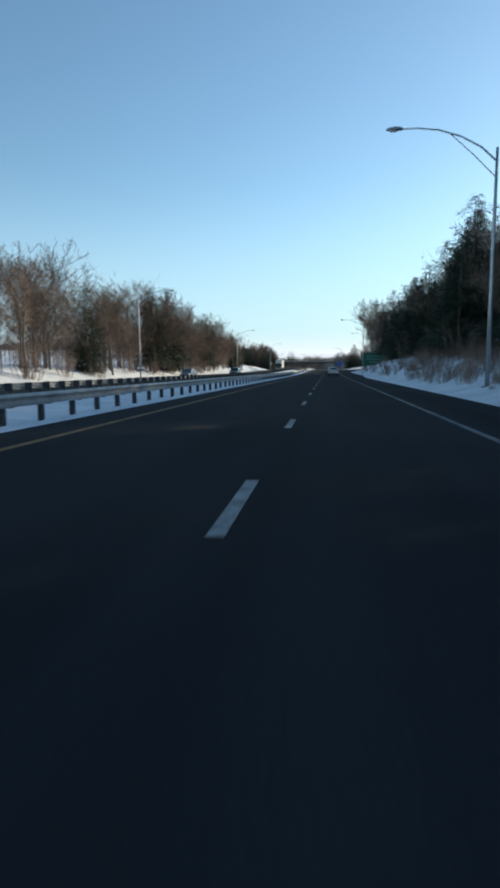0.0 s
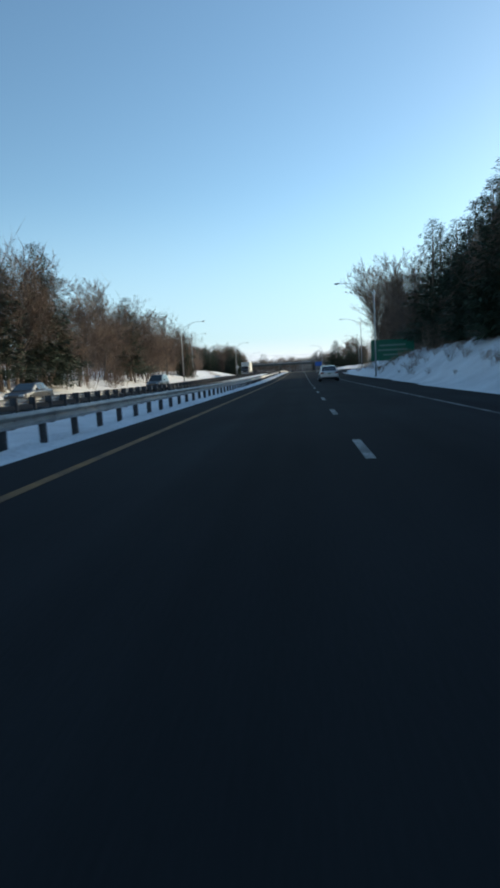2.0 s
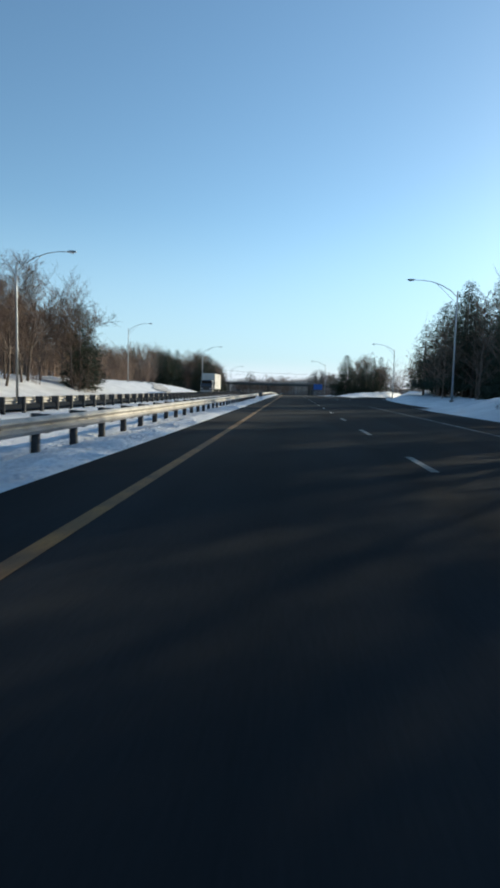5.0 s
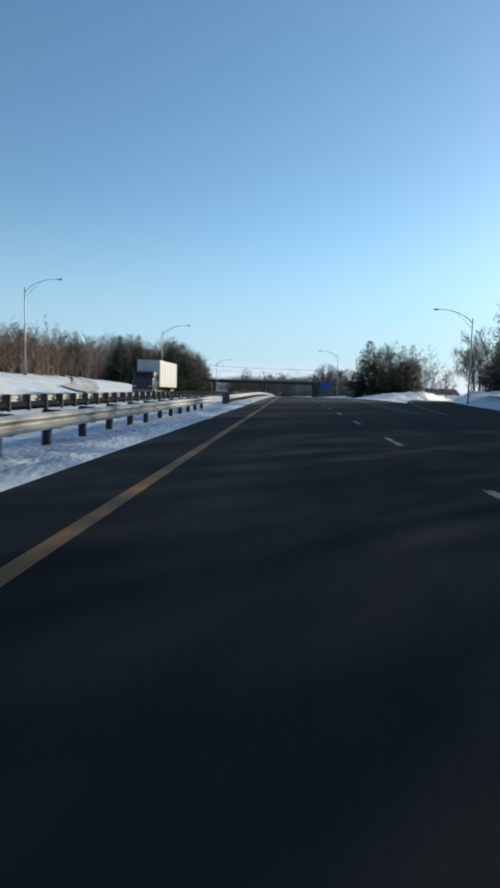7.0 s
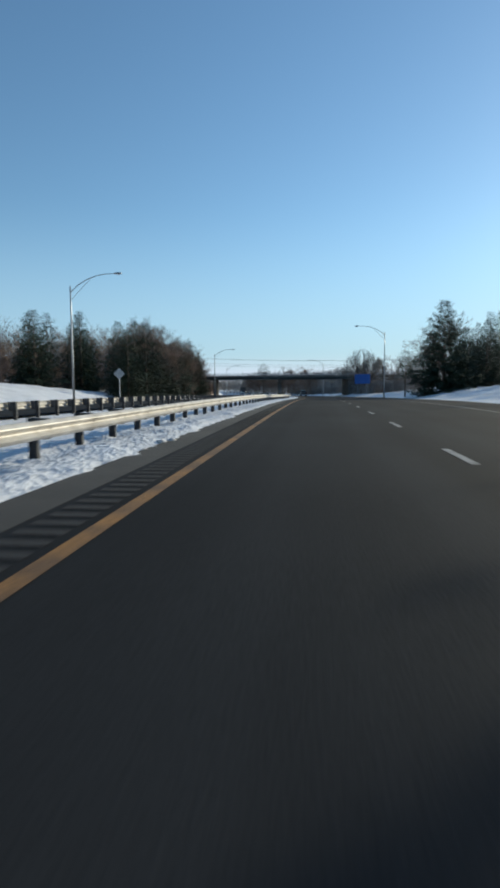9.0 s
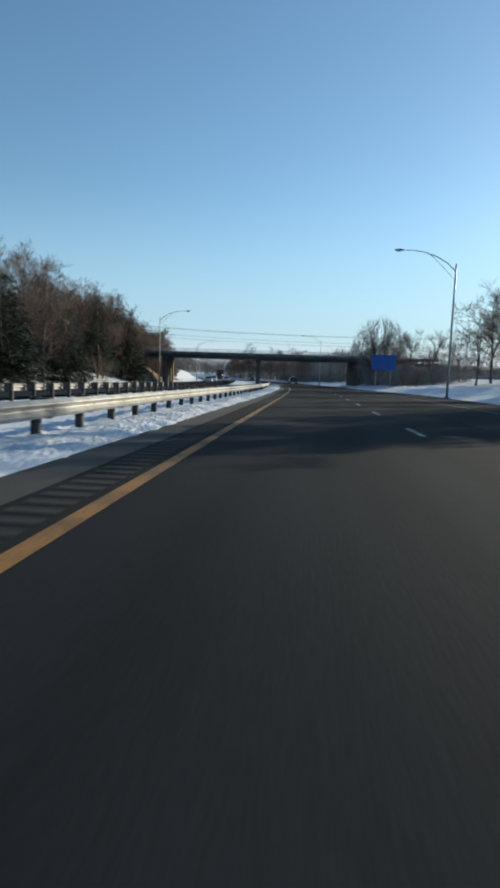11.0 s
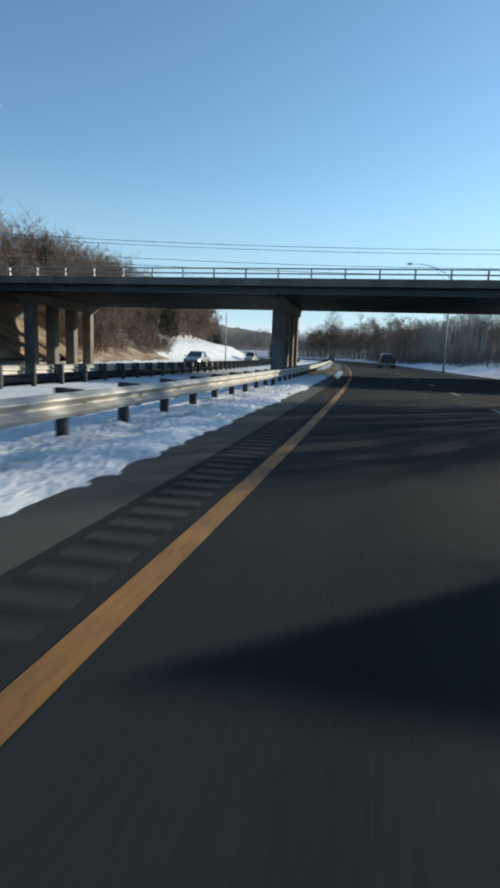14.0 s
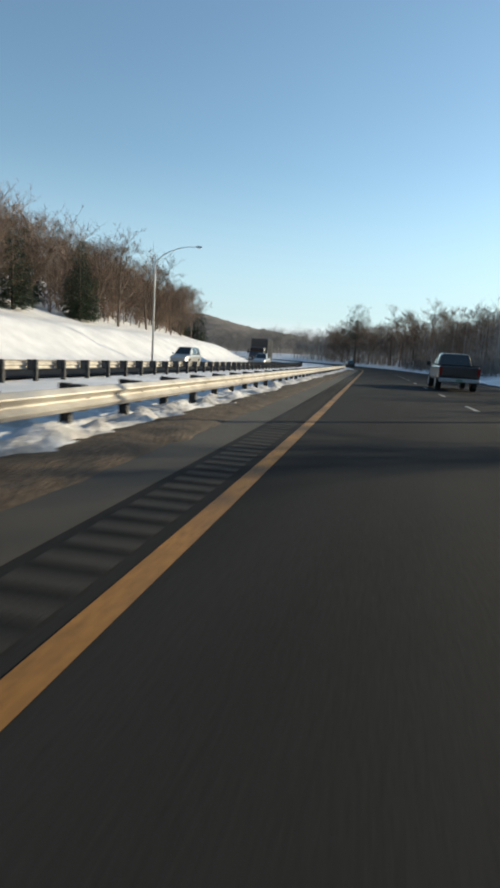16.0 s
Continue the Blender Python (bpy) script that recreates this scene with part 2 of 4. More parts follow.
# ---------------------------------------------------------------- lie of the land
def smooth(a, b, v):
    u = np.clip((np.asarray(v, float) - a) / (b - a), 0, 1)
    return u * u * (3 - 2 * u)


def right_edge(s):
    """Edge of the pavement right of the yellow line."""
    return 9.2 + 1.3 * smooth(70, 110, s) + 1.9 * smooth(150, 230, s) - 2.3 * smooth(310, 355, s)


def wave(x, s, f, seed):
    return (np.sin(x * f * 1.3 + s * f * 0.7 + seed) + np.sin(x * f * -0.8 + s * f * 1.1 + seed * 2.3) + np.sin(s * f * 1.9 + x * f * 0.4 + seed * 0.7)) / 3


FAR_EDGE = -21.0     # outer edge of the other carriageway
FAR_RAIL = -10.6


def land(x, s):
    """Height of the ground above the road."""
    x, s = np.broadcast_arrays(np.asarray(x, float), np.asarray(s, float))
    dip = 0.42 - 0.16 * smooth(90, 150, s) - 0.05 * smooth(165, 210, s)
    med = 0.03 - dip * smooth(-1.0, -3.2, x) - (0.22 - dip) * smooth(-4.5, -9, x)
    left = -0.2
    bank = (1.6 - 0.6 * smooth(170, 205, s) * (1 - smooth(300, 330, s)) + 1.8 * smooth(372, 410, s)) * smooth(FAR_EDGE - 0.8, FAR_EDGE - 9, x) + (1.2 + 12 * smooth(375, 450, s)) * smooth(FAR_EDGE - 7, FAR_EDGE - 50, x)
    bank = bank + 1.2 * smooth(-22.3, -34, x) * smooth(165, 205, s) * (1 - smooth(270, 310, s))
    z = np.where(x > -9, med, left + bank)
    re = right_edge(s)
    high = (1 - smooth(125, 170, s)) * (0.6 + 0.4 * smooth(20, 55, s))
    ramp = smooth(150, 185, s) * (1 - smooth(285, 320, s))
    rb = (0.5 + 1.9 * high * (0.72 + 0.28 * smooth(50, 85, s))) * smooth(re + 0.3, re + 5.0, x) + (1.0 + 3.5 * high + 0.8 * smooth(330, 380, s)) * smooth(re + 4, re + 22, x)
    rb = rb * (1 - 0.6 * ramp) + 0.04
    rb = rb + 0.9 * smooth(re + 0.6, re + 9.5, x) * smooth(232, 262, s) * (1 - smooth(300, 330, s)) * (1 - smooth(40, 60, x))
    z = np.where(x > 2, rb, z)
    rough_amt = np.where((x > re + 0.8), np.minimum(0.3, (x - re) * 0.07), 0) + np.where(x < FAR_EDGE - 1, 0.15, 0)
    z = z + rough_amt * wave(x, s, 0.9, 1.0) + rough_amt * 0.6 * wave(x, s, 2.7, 4.0)
    on_ramp = (s > 158) & (s < 345) & (x > 8)
    side = np.abs(x - (9.6 + 21.7 * np.clip((s - 155) / 130, 0, 2) ** 2))
    flat = np.where(on_ramp, 1 - smooth(3.2, 6.0, side), 0)
    z = z * (1 - flat) + flat * -0.06
    far = smooth(120, 900, np.abs(x)) * 10
    return z + far


def strip(name, xs, ss, zf, mat, parent=None, label="", smoothly=True):
    """A sheet along the road: xs across (numbers or functions of s), ss along."""
    X = np.array([[c(s) if callable(c) else c for c in xs] for s in ss], float)
    S = np.repeat(np.asarray(ss, float)[:, None], X.shape[1], 1)
    Z = zf(X, S)
    wx, wy, wz = road(X, S, Z)
    n, m = X.shape
    v = np.stack([wx, wy, wz], -1).reshape(-1, 3)
    i = np.arange(n * m).reshape(n, m)
    f = np.stack([i[:-1, :-1], i[:-1, 1:], i[1:, 1:], i[1:, :-1]], -1).reshape(-1, 4)
    return mesh_object(name, v, f, mat, parent, smoothly, label)


# ---------------------------------------------------------------- ground, roads
def ramp_x(s):
    """Middle of the exit ramp that leaves to the right."""
    return 9.6 + 21.7 * np.clip((np.asarray(s, float) - 155) / 130, 0, 2) ** 2


def road_coords(X, Y):
    """Across and along the road for places of the world."""
    x, s = X.copy(), Y.copy()
    far = Y > 285
    pick = (LS > 270)
    ls, lx, ly, lh = LS[pick][::3], LX[pick][::3], LY[pick][::3], LH[pick][::3]
    fx, fy = X[far], Y[far]
    best = np.zeros(len(fx), int)
    for a in range(0, len(fx), 4000):
        d = (fx[a:a + 4000, None] - lx) ** 2 + (fy[a:a + 4000, None] - ly) ** 2
        best[a:a + 4000] = d.argmin(1)
    dx, dy = fx - lx[best], fy - ly[best]
    x[far] = dx * np.cos(lh[best]) + dy * np.sin(lh[best])
    s[far] = ls[best] - dx * np.sin(lh[best]) + dy * np.cos(lh[best])
    return x, s


def ground_sheet():
    xs = np.concatenate([[-3500, -2000, -1200, -700, -450, -300, -220, -170], np.arange(-140, -45, 4), np.arange(-45, -22, 1), np.arange(-22, -1, 0.8),
                         np.arange(-1, 18, 0.6), np.arange(18, 46, 1), np.arange(46, 140, 4), [170, 220, 300, 450, 700, 1200, 2000, 3500]])
    ys = np.concatenate([[-3500, -1500, -700, -300, -150, -100], np.arange(-70, 470, 1.5), np.arange(470, 680, 2.5), [700, 740, 800, 900, 1050, 1300, 1700, 2400, 3600]])
    Y, X = np.meshgrid(ys, xs, indexing="ij")
    x, s = road_coords(X.ravel(), Y.ravel())
    z = land(x, s)
    z = z - np.where((x > -1.5) & (x < right_edge(s) + 0.3), 0.09, 0) - np.where((x < -11.1) & (x > FAR_EDGE), 0.09, 0)
    z = z + np.interp(s, LS, LZ)
    v = np.stack([X.ravel(), Y.ravel(), z], -1)
    i = np.arange(X.size).reshape(X.shape)
    f = np.stack([i[:-1, :-1], i[:-1, 1:], i[1:, 1:], i[1:, :-1]], -1).reshape(-1, 4)
    return mesh_object("ground", v, f, SNOW, None, True)


ground = ground_sheet()
tagged(ground, "snow-covered roadside ground rising in low banks", "snow", kind="structure")

RS = list(np.arange(-50, 480, 2.0)) + list(np.arange(480, 660, 4))
pave = strip("road", [-1.25, -0.7, 0, 1.9, 3.7, 5.5, 7.4, lambda s: right_edge(s) - 0.6, lambda s: right_edge(s) + 0.35], RS, lambda x, s: x * 0 + 0.0, ASPHALT)
tagged(pave, "dark worn asphalt highway with two lanes", "road", kind="structure")
far_pave = strip("road_opposite", [FAR_EDGE + 0.1, -18, -14.5, -11.4], RS, lambda x, s: land(x * 0 - 15, s) + 0.03, ASPHALT)
tagged(far_pave, "dark asphalt carriageway for oncoming traffic", "road", kind="structure")
strip("shoulder", [-1.3, -0.68], [v for v in RS if v > 203], lambda x, s: x * 0 + 0.005, SHOULDER, pave, "paler grey asphalt shoulder strip")


def lane_x(s):
    return 3.80 + 0.07 * float(smooth(95, 150, s))


def marking(name, x0, x1, s0, s1, mat, z=0.006, step=3.0):
    ss = np.linspace(s0, s1, max(2, int((s1 - s0) / step) + 1))
    return strip(name, [x0, x1], ss, lambda x, s: x * 0 + z, mat, pave)


ramp = strip("exit_ramp", [lambda s: float(ramp_x(s)) - 2.8, lambda s: float(ramp_x(s)), lambda s: float(ramp_x(s)) + 2.8], np.arange(164, 326, 2.0), lambda x, s: x * 0 + 0.012, ASPHALT)
tagged(ramp, "dark asphalt exit ramp curving away between snow banks", "road", kind="structure")
marking("edge_line", -0.07, 0.09, -50, 600, YELLOW)
for s in np.arange(3.7 - 7.26 * 2, 470, 7.26):
    marking("lane_dash", lane_x(s) - 0.06, lane_x(s) + 0.07, s, s + 2.0, WHITE, step=1.0)
strip("edge_line", [lambda s: 7.06 + 0.6 * float(smooth(95, 150, s)), lambda s: 7.19 + 0.6 * float(smooth(95, 150, s))], np.arange(-50, 175, 3.0), lambda x, s: x * 0 + 0.006, WORN, pave)
strip("edge_line", [lambda s: 7.95 + 0.8 * float(smooth(200, 240, s)), lambda s: 8.08 + 0.8 * float(smooth(200, 240, s))], np.arange(196, 480, 3.0), lambda x, s: x * 0 + 0.006, WORN, pave)
for k in (-2.45, 2.35):
    strip("edge_line", [lambda s: float(ramp_x(s)) + k, lambda s: float(ramp_x(s)) + k + 0.12], np.arange(195, 326, 2.0), lambda x, s: x * 0 + 0.019, WORN, ramp)

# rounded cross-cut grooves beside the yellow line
# flat plates on the surface; their dark colour stands in for recessed shade
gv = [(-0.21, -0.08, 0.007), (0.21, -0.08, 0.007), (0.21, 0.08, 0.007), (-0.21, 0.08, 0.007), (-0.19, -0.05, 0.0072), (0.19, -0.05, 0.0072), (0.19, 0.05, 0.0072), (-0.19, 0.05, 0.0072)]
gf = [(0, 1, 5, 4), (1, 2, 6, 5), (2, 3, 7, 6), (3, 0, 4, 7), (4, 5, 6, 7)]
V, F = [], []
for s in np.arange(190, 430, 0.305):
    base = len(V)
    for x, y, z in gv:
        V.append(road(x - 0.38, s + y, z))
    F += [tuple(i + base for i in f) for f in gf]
tagged(mesh_object("rumble_grooves", V, F, GROOVE_SHADE, pave), kind="stuff")

# ---------------------------------------------------------------- snow of the median, lumpy
def lumps(x, s, sc, seed):
    out = np.zeros(x.shape)
    for i in np.ndindex(x.shape):
        out[i] = noise.noise((x[i] * sc + seed, s[i] * sc * 0.8, seed * 1.7))
    return out


def snow_strip(name, s0, s1, ds, x0, x1, nx, mat, height, ragged, label, lift=0.0):
    ss = np.arange(s0, s1 + 0.01, ds)
    S = np.repeat(ss[:, None], nx + 1, 1)
    U = np.repeat(np.linspace(0, 1, nx + 1)[None, :], len(ss), 0)
    edge = x1 + ragged * np.array([0.6 * noise.noise((s * 0.35, 3.3, 0)) + 0.7 * noise.noise((s * 1.7, 8.3, 0)) + 0.4 * noise.noise((s * 4.1, 1.3, 0)) for s in ss])[:, None]
    X = x0 + (edge - x0) * U
    lip = np.minimum(1, (1 - U) * 5)
    n1, n2, n3 = lumps(X, S, 1.1, 1.0), lumps(X, S, 3.2, 5.0), lumps(X, S, 8.0, 9.0)
    ends = np.minimum(1, np.minimum(S - s0, s1 - S) / 2.5) if s0 > 0 else 1.0
    Z = land(np.minimum(X, -2.0), S) + lip * ends * (lift + height * (0.75 + 0.45 * n1 + 0.75 * n2 + 0.45 * n3)) - 0.06 * (1 - lip) - 0.08 * (1 - ends) + 0.01
    wx, wy, wz = road(X, S, Z)
    n, m = X.shape
    v = np.stack([wx, wy, wz], -1).reshape(-1, 3)
    i = np.arange(n * m).reshape(n, m)
    f = np.stack([i[:-1, :-1], i[:-1, 1:], i[1:, 1:], i[1:, :-1]], -1).reshape(-1, 4)
    ob = mesh_object(name, v, f, mat, None, True)
    return tagged(ob, label, "snow", kind="stuff")


snow_strip("roadside_grit", -10, 369.5, 0.3, -1.6, -0.93, 4, GRIT, 0.03, 0.14, "dark grit and dirt at the edge of the snow")
snow_strip("snow_bank", -10, 370, 0.16, -3.9, -0.88, 18, SNOW, 0.13, 0.2, "lumpy ploughed snow along the median guardrail")

# ---------------------------------------------------------------- guardrails
RAIL_X = -2.70


def beam_mesh(length):
    """W-shaped rail with thickness, along +y, face towards +x, centre height 0."""
    prof = [(0.0, -0.155), (0.02, -0.145), (0.075, -0.095), (0.08, -0.075), (0.01, -0.02), (0.0, 0.0), (0.01, 0.02), (0.08, 0.075), (0.075, 0.095), (0.02, 0.145), (0.0, 0.155)]
    loop = prof + [(x - 0.006, z) for x, z in reversed(prof)]
    n = len(loop)
    v = [(x, y, z) for y in (0, length) for x, z in loop]
    f = [(i, (i + 1) % n, n + (i + 1) % n, n + i) for i in range(n)]
    me = bpy.data.meshes.new("rail_panel")
    me.from_pydata(v, [], f)
    me.materials.append(STEEL)
    return me


BEAM = beam_mesh(3.83)


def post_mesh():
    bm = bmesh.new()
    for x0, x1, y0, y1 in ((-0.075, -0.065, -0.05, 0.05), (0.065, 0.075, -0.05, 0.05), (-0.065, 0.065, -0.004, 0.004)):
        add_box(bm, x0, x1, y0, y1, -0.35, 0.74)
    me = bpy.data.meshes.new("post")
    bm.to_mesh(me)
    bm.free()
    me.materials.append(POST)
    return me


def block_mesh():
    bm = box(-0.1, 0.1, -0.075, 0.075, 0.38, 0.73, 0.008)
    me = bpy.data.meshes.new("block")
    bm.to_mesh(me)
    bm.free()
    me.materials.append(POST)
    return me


def bolt_mesh():
    """Flat round button head, facing +x."""
    bm = bmesh.new()
    bmesh.ops.create_cone(bm, cap_ends=True, segments=8, radius1=0.024, radius2=0.012, depth=0.014)
    bmesh.ops.rotate(bm, verts=bm.verts, cent=(0, 0, 0), matrix=Matrix.Rotation(radians(90), 3, "Y"))
    me = bpy.data.meshes.new("bolt")
    bm.to_mesh(me)
    bm.free()
    me.materials.append(POST)
    return me


PM, KM, BM = post_mesh(), block_mesh(), bolt_mesh()


def guardrail(x, s0, s1, side, label, zf):
    g = empty("guardrail", Matrix(), label, "guardrail")
    n = int((s1 - s0) / 3.81)
    for i in range(n):
        s = s0 + i * 3.81
        z = zf(s)
        z2 = zf(s + 3.81)
        p, q = Vector(road(x, s, z + 0.555)), Vector(road(x, s + 3.81, z2 + 0.555))
        d = q - p
        rz, rx = math.degrees(math.atan2(-d.x, d.y)), math.degrees(math.atan2(d.z, math.hypot(d.x, d.y)))
        m = pose(p.x, p.y, p.z, 0, 0, rz) @ pose(0, 0, 0, rx)
        if side < 0:
            m = m @ pose(0, 3.83, 0, 0, 0, 180)
        share("rail_panel", BEAM, g, m @ Matrix.Translation(((i % 2) * 0.005, 0, 0)))
        for k in (0, 1):
            sp = s + 1.905 * k
            zz = zf(sp)
            jx, jt = random.uniform(-0.01, 0.01), random.uniform(-1.5, 1.5)
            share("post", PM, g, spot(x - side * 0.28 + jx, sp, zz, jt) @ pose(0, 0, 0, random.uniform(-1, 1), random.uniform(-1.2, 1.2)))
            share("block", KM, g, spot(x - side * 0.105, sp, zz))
            if side > 0:
                share("bolt", BM, g, spot(x + 0.008 + (i % 2) * 0.005, sp + 0.05, zz + 0.555))
    return g


first_rail = guardrail(RAIL_X, -12, 197.8, 1, "weathered galvanised steel guardrail ending at a median gap", lambda s: -0.14)
second_rail = guardrail(RAIL_X, 205.4, 505, 1, "weathered galvanised steel guardrail with a striped end panel", lambda s: -0.14)


def rail_end(s, parent):
    """Curled buffer piece on the last panel."""
    prof = [(-0.155, 0.0), (-0.09, 0.075), (-0.02, 0.01), (0.02, 0.01), (0.09, 0.075), (0.155, 0.0)]
    V, F = [], []
    for i in range(9):
        w = math.pi * i / 8
        for z, b in prof:
            r = 0.17 + b * 0.6
            V.append(road(RAIL_X - 0.16 + math.cos(w) * r, s + math.sin(w) * r * 1.6, 0.415 + z))
    n = len(prof)
    for i in range(8):
        for k in range(n - 1):
            F.append((i * n + k, i * n + k + 1, (i + 1) * n + k + 1, (i + 1) * n + k))
    mesh_object("buffer_end", V, F, STEEL, parent, True)


rail_end(-12 + int(209.8 / 3.81) * 3.81, first_rail)
plate = part("end_panel", box(-0.24, 0.24, -0.03, 0.03, 0.02, 0.74, 0.012), CHEVRON, second_rail, "dark upright end panel with diagonal stripes")
plate.matrix_basis = spot(RAIL_X - 0.02, 204.7, -0.14)
for k in range(3):
    bm = box(-0.3, 0.3, -0.036, -0.029, -0.045, 0.045)
    bmesh.ops.rotate(bm, verts=bm.verts, cent=(0, 0, 0), matrix=Matrix.Rotation(radians(-38), 3, "Y"))
    for v in bm.verts:
        v.co.x = max(-0.215, min(0.215, v.co.x))
    bmesh.ops.translate(bm, verts=bm.verts, vec=(0, 0, 0.2 + 0.19 * k))
    part("stripe", bm, POST, plate)
head = part("end_beam", box(-0.09, 0.09, 0.03, 0.8, 0.42, 0.68, 0.02), STEEL, second_rail)
head.matrix_basis = spot(RAIL_X - 0.02, 204.7, -0.14)
guardrail(FAR_RAIL, -12, 505, -1, "grey steel guardrail facing the oncoming carriageway", lambda s: float(land(FAR_RAIL, s)) + 0.0)

# ---------------------------------------------------------------- street lamps
def lamp_master():
    root = empty("street_lamp", Matrix(), "tall grey aluminium street lamp with curved arm", "street lamp", "street lamps along the highway")
    v, f = tube([(0, 0, 0), (0, 0, 4), (0, 0, 8), (0, 0, 10.8)], [0.11, 0.095, 0.08, 0.06], 10)
    mesh_object("pole", v, f, POLE, root, True)
    part("base_plate", box(-0.2, 0.2, -0.2, 0.2, -0.3, 0.06, 0.02), CONCRETE, root)
    arc = [(0, 0, 10.2), (0.7, 0, 10.85), (1.6, 0, 11.35), (2.6, 0, 11.68), (3.5, 0, 11.8), (4.2, 0, 11.8)]
    v, f = tube(arc, [0.045, 0.043, 0.04, 0.036, 0.032, 0.03], 8)
    mesh_object("arm", v, f, POLE, root, True)
    v, f = tube([(0, 0, 9.5), (1.1, 0, 10.6), (2.1, 0, 11.5)], [0.022, 0.022, 0.022], 6)
    mesh_object("brace", v, f, POLE, root, True)
    bm = bmesh.new()
    bmesh.ops.create_uvsphere(bm, u_segments=12, v_segments=8, radius=1)
    for w in bm.verts:
        w.co = Vector((4.55 + w.co.x * 0.42, w.co.y * 0.17, 11.8 + (w.co.z * 0.12 if w.co.z > 0 else w.co.z * 0.06)))
    head = part("lamp_head", bm, POLE, root, "", True)
    bm = bmesh.new()
    bmesh.ops.create_uvsphere(bm, u_segments=12, v_segments=6, radius=1)
    for w in bm.verts:
        w.co = Vector((4.62 + w.co.x * 0.2, w.co.y * 0.12, 11.75 + w.co.z * 0.07))
    part("lens", bm, LAMPGLASS, head, "", True)
    return root


LEFT_LAMPS = [(-20.6, 77.5), (-20.6, 165), (-32, 238), (-20.8, 266), (-20.8, 357), (-21.6, 438)]
RIGHT_LAMPS = [(11, 25), (11.2, 113), (15.5, 170), (21, 232), (12.5, 308), (10.2, 398)]
lamp = lamp_master()
first = True
for k, (x, s) in enumerate(LEFT_LAMPS + RIGHT_LAMPS):
    m = spot(x, s, float(land(x, s)), 0 if x < 0 else 180) @ Matrix.Scale(1.0 if x < 0 else 0.95 if s > 300 else 0.86, 4)
    if first:
        lamp.matrix_basis = m
        first = False
    else:
        copy_thing(lamp, m)

# ---------------------------------------------------------------- bridge
BS, BD = 366.0, 14.0   # front face along the road, depth
bridge = empty("bridge", spot(0, BS, 0), "steel girder road bridge with concrete deck over the highway", "bridge", kind="structure")
SOFFIT, SKEW, PX = 4.65, 0.02, -4.7   # underside of the girders; the deck crosses slightly aslant; place of the median pier


def aslant(x, y, z):
    return Vector((x, y - (x - PX) * SKEW, z))


def sloped(name, x0, x1, y0, y1, z0, z1, mat, parent, label="", bevel=0.0):
    bm = box(x0, x1, y0, y1, z0, z1, bevel)
    for v in bm.verts:
        v.co = aslant(*v.co)
    return part(name, bm, mat, parent, label)


BX0, BX1 = -24.0, 19.0
sloped("deck", BX0 - 8, BX1 + 8, 0, BD, SOFFIT + 0.62, SOFFIT + 0.8, CONCRETE, bridge)
stiff = None
for y in np.linspace(0.5, BD - 0.5, 10):
    y = float(y)
    g = sloped("girder", BX0 - 4, BX1 + 1, y - 0.012, y + 0.012, SOFFIT + 0.04, SOFFIT + 0.6, GIRDER, bridge, "blue-grey painted steel girder")
    sloped("flange", BX0 - 4, BX1 + 1, y - 0.2, y + 0.2, SOFFIT, SOFFIT + 0.04, GIRDER, g)
    for x in np.arange(BX0 + 1, BX1, 2.6):
        if stiff is None:
            ob = part("stiffener", box(-0.012, 0.012, -0.16, 0.16, 0.0, 0.556), GIRDER, g)
            stiff = ob.data
        else:
            ob = share("stiffener", stiff, g, Matrix())
        ob.matrix_basis = Matrix.Translation(aslant(float(x), y, SOFFIT + 0.042))
for y0, y1 in ((-0.05, 0.3), (BD - 0.3, BD + 0.05)):
    sloped("parapet", BX0 - 8, BX1 + 8, y0, y1, SOFFIT + 0.42, SOFFIT + 0.86, CONCRETE, bridge, "", 0.02)
    ym = (y0 + y1) / 2
    for z in (SOFFIT + 1.12, SOFFIT + 1.4):
        v, f = tube([aslant(BX0 - 8, ym, z), aslant(BX1 + 8, ym, z)], [0.04, 0.04], 8)
        mesh_object("rail", v, f, POLE, bridge)
    pm = None
    for x in np.arange(BX0 - 7, BX1 + 8, 1.9):
        if pm is None:
            ob = part("rail_post", box(-0.05, 0.05, -0.05, 0.05, 0, 0.56, 0.01), POLE, bridge)
            pm = ob.data
        else:
            ob = share("rail_post", pm, bridge, Matrix())
        ob.matrix_basis = Matrix.Translation(aslant(float(x), ym, SOFFIT + 0.86))


def pier(x, ys, half, foot):
    """Square columns in a row under a cap."""
    a, b = ys[0] - 1.3, ys[-1] + 1.3
    side = [(a, SOFFIT - 0.005), (a, SOFFIT - 0.15), (a + 0.8, SOFFIT - 0.6), (b - 0.8, SOFFIT - 0.6), (b, SOFFIT - 0.15), (b, SOFFIT - 0.005)]
    V = [aslant(x + w, y, z) for w in (-half - 0.08, half + 0.08) for y, z in side]
    n = len(side)
    F = [tuple(range(n)), tuple(range(2 * n - 1, n - 1, -1))] + [(k, n + k, n + (k + 1) % n, (k + 1) % n) for k in range(n)]
    mesh_object("pier_cap", V, F, CONCRETE, bridge, False, "concrete cap with splayed ends")
    for y in ys:
        p = aslant(x, y, SOFFIT - 0.58)
        part("column", box(x - half, x + half, p.y - half, p.y + half, foot, p.z, 0.05), CONCRETE, bridge, "square concrete column")


for x, half in ((PX, 0.37), (-22.0, 0.36)):
    pier(x, (3.3, 6.2, 9.2, 12.1), half, -1.0)
for x0, x1 in ((BX0 - 12, BX0 - 4.0), (13.0, BX1 + 9)):
    sloped("abutment", x0, x1, 0.4, BD - 0.4, -0.05, SOFFIT - 0.01, SHADED, bridge, "dark concrete abutment with its shade put into the colour")


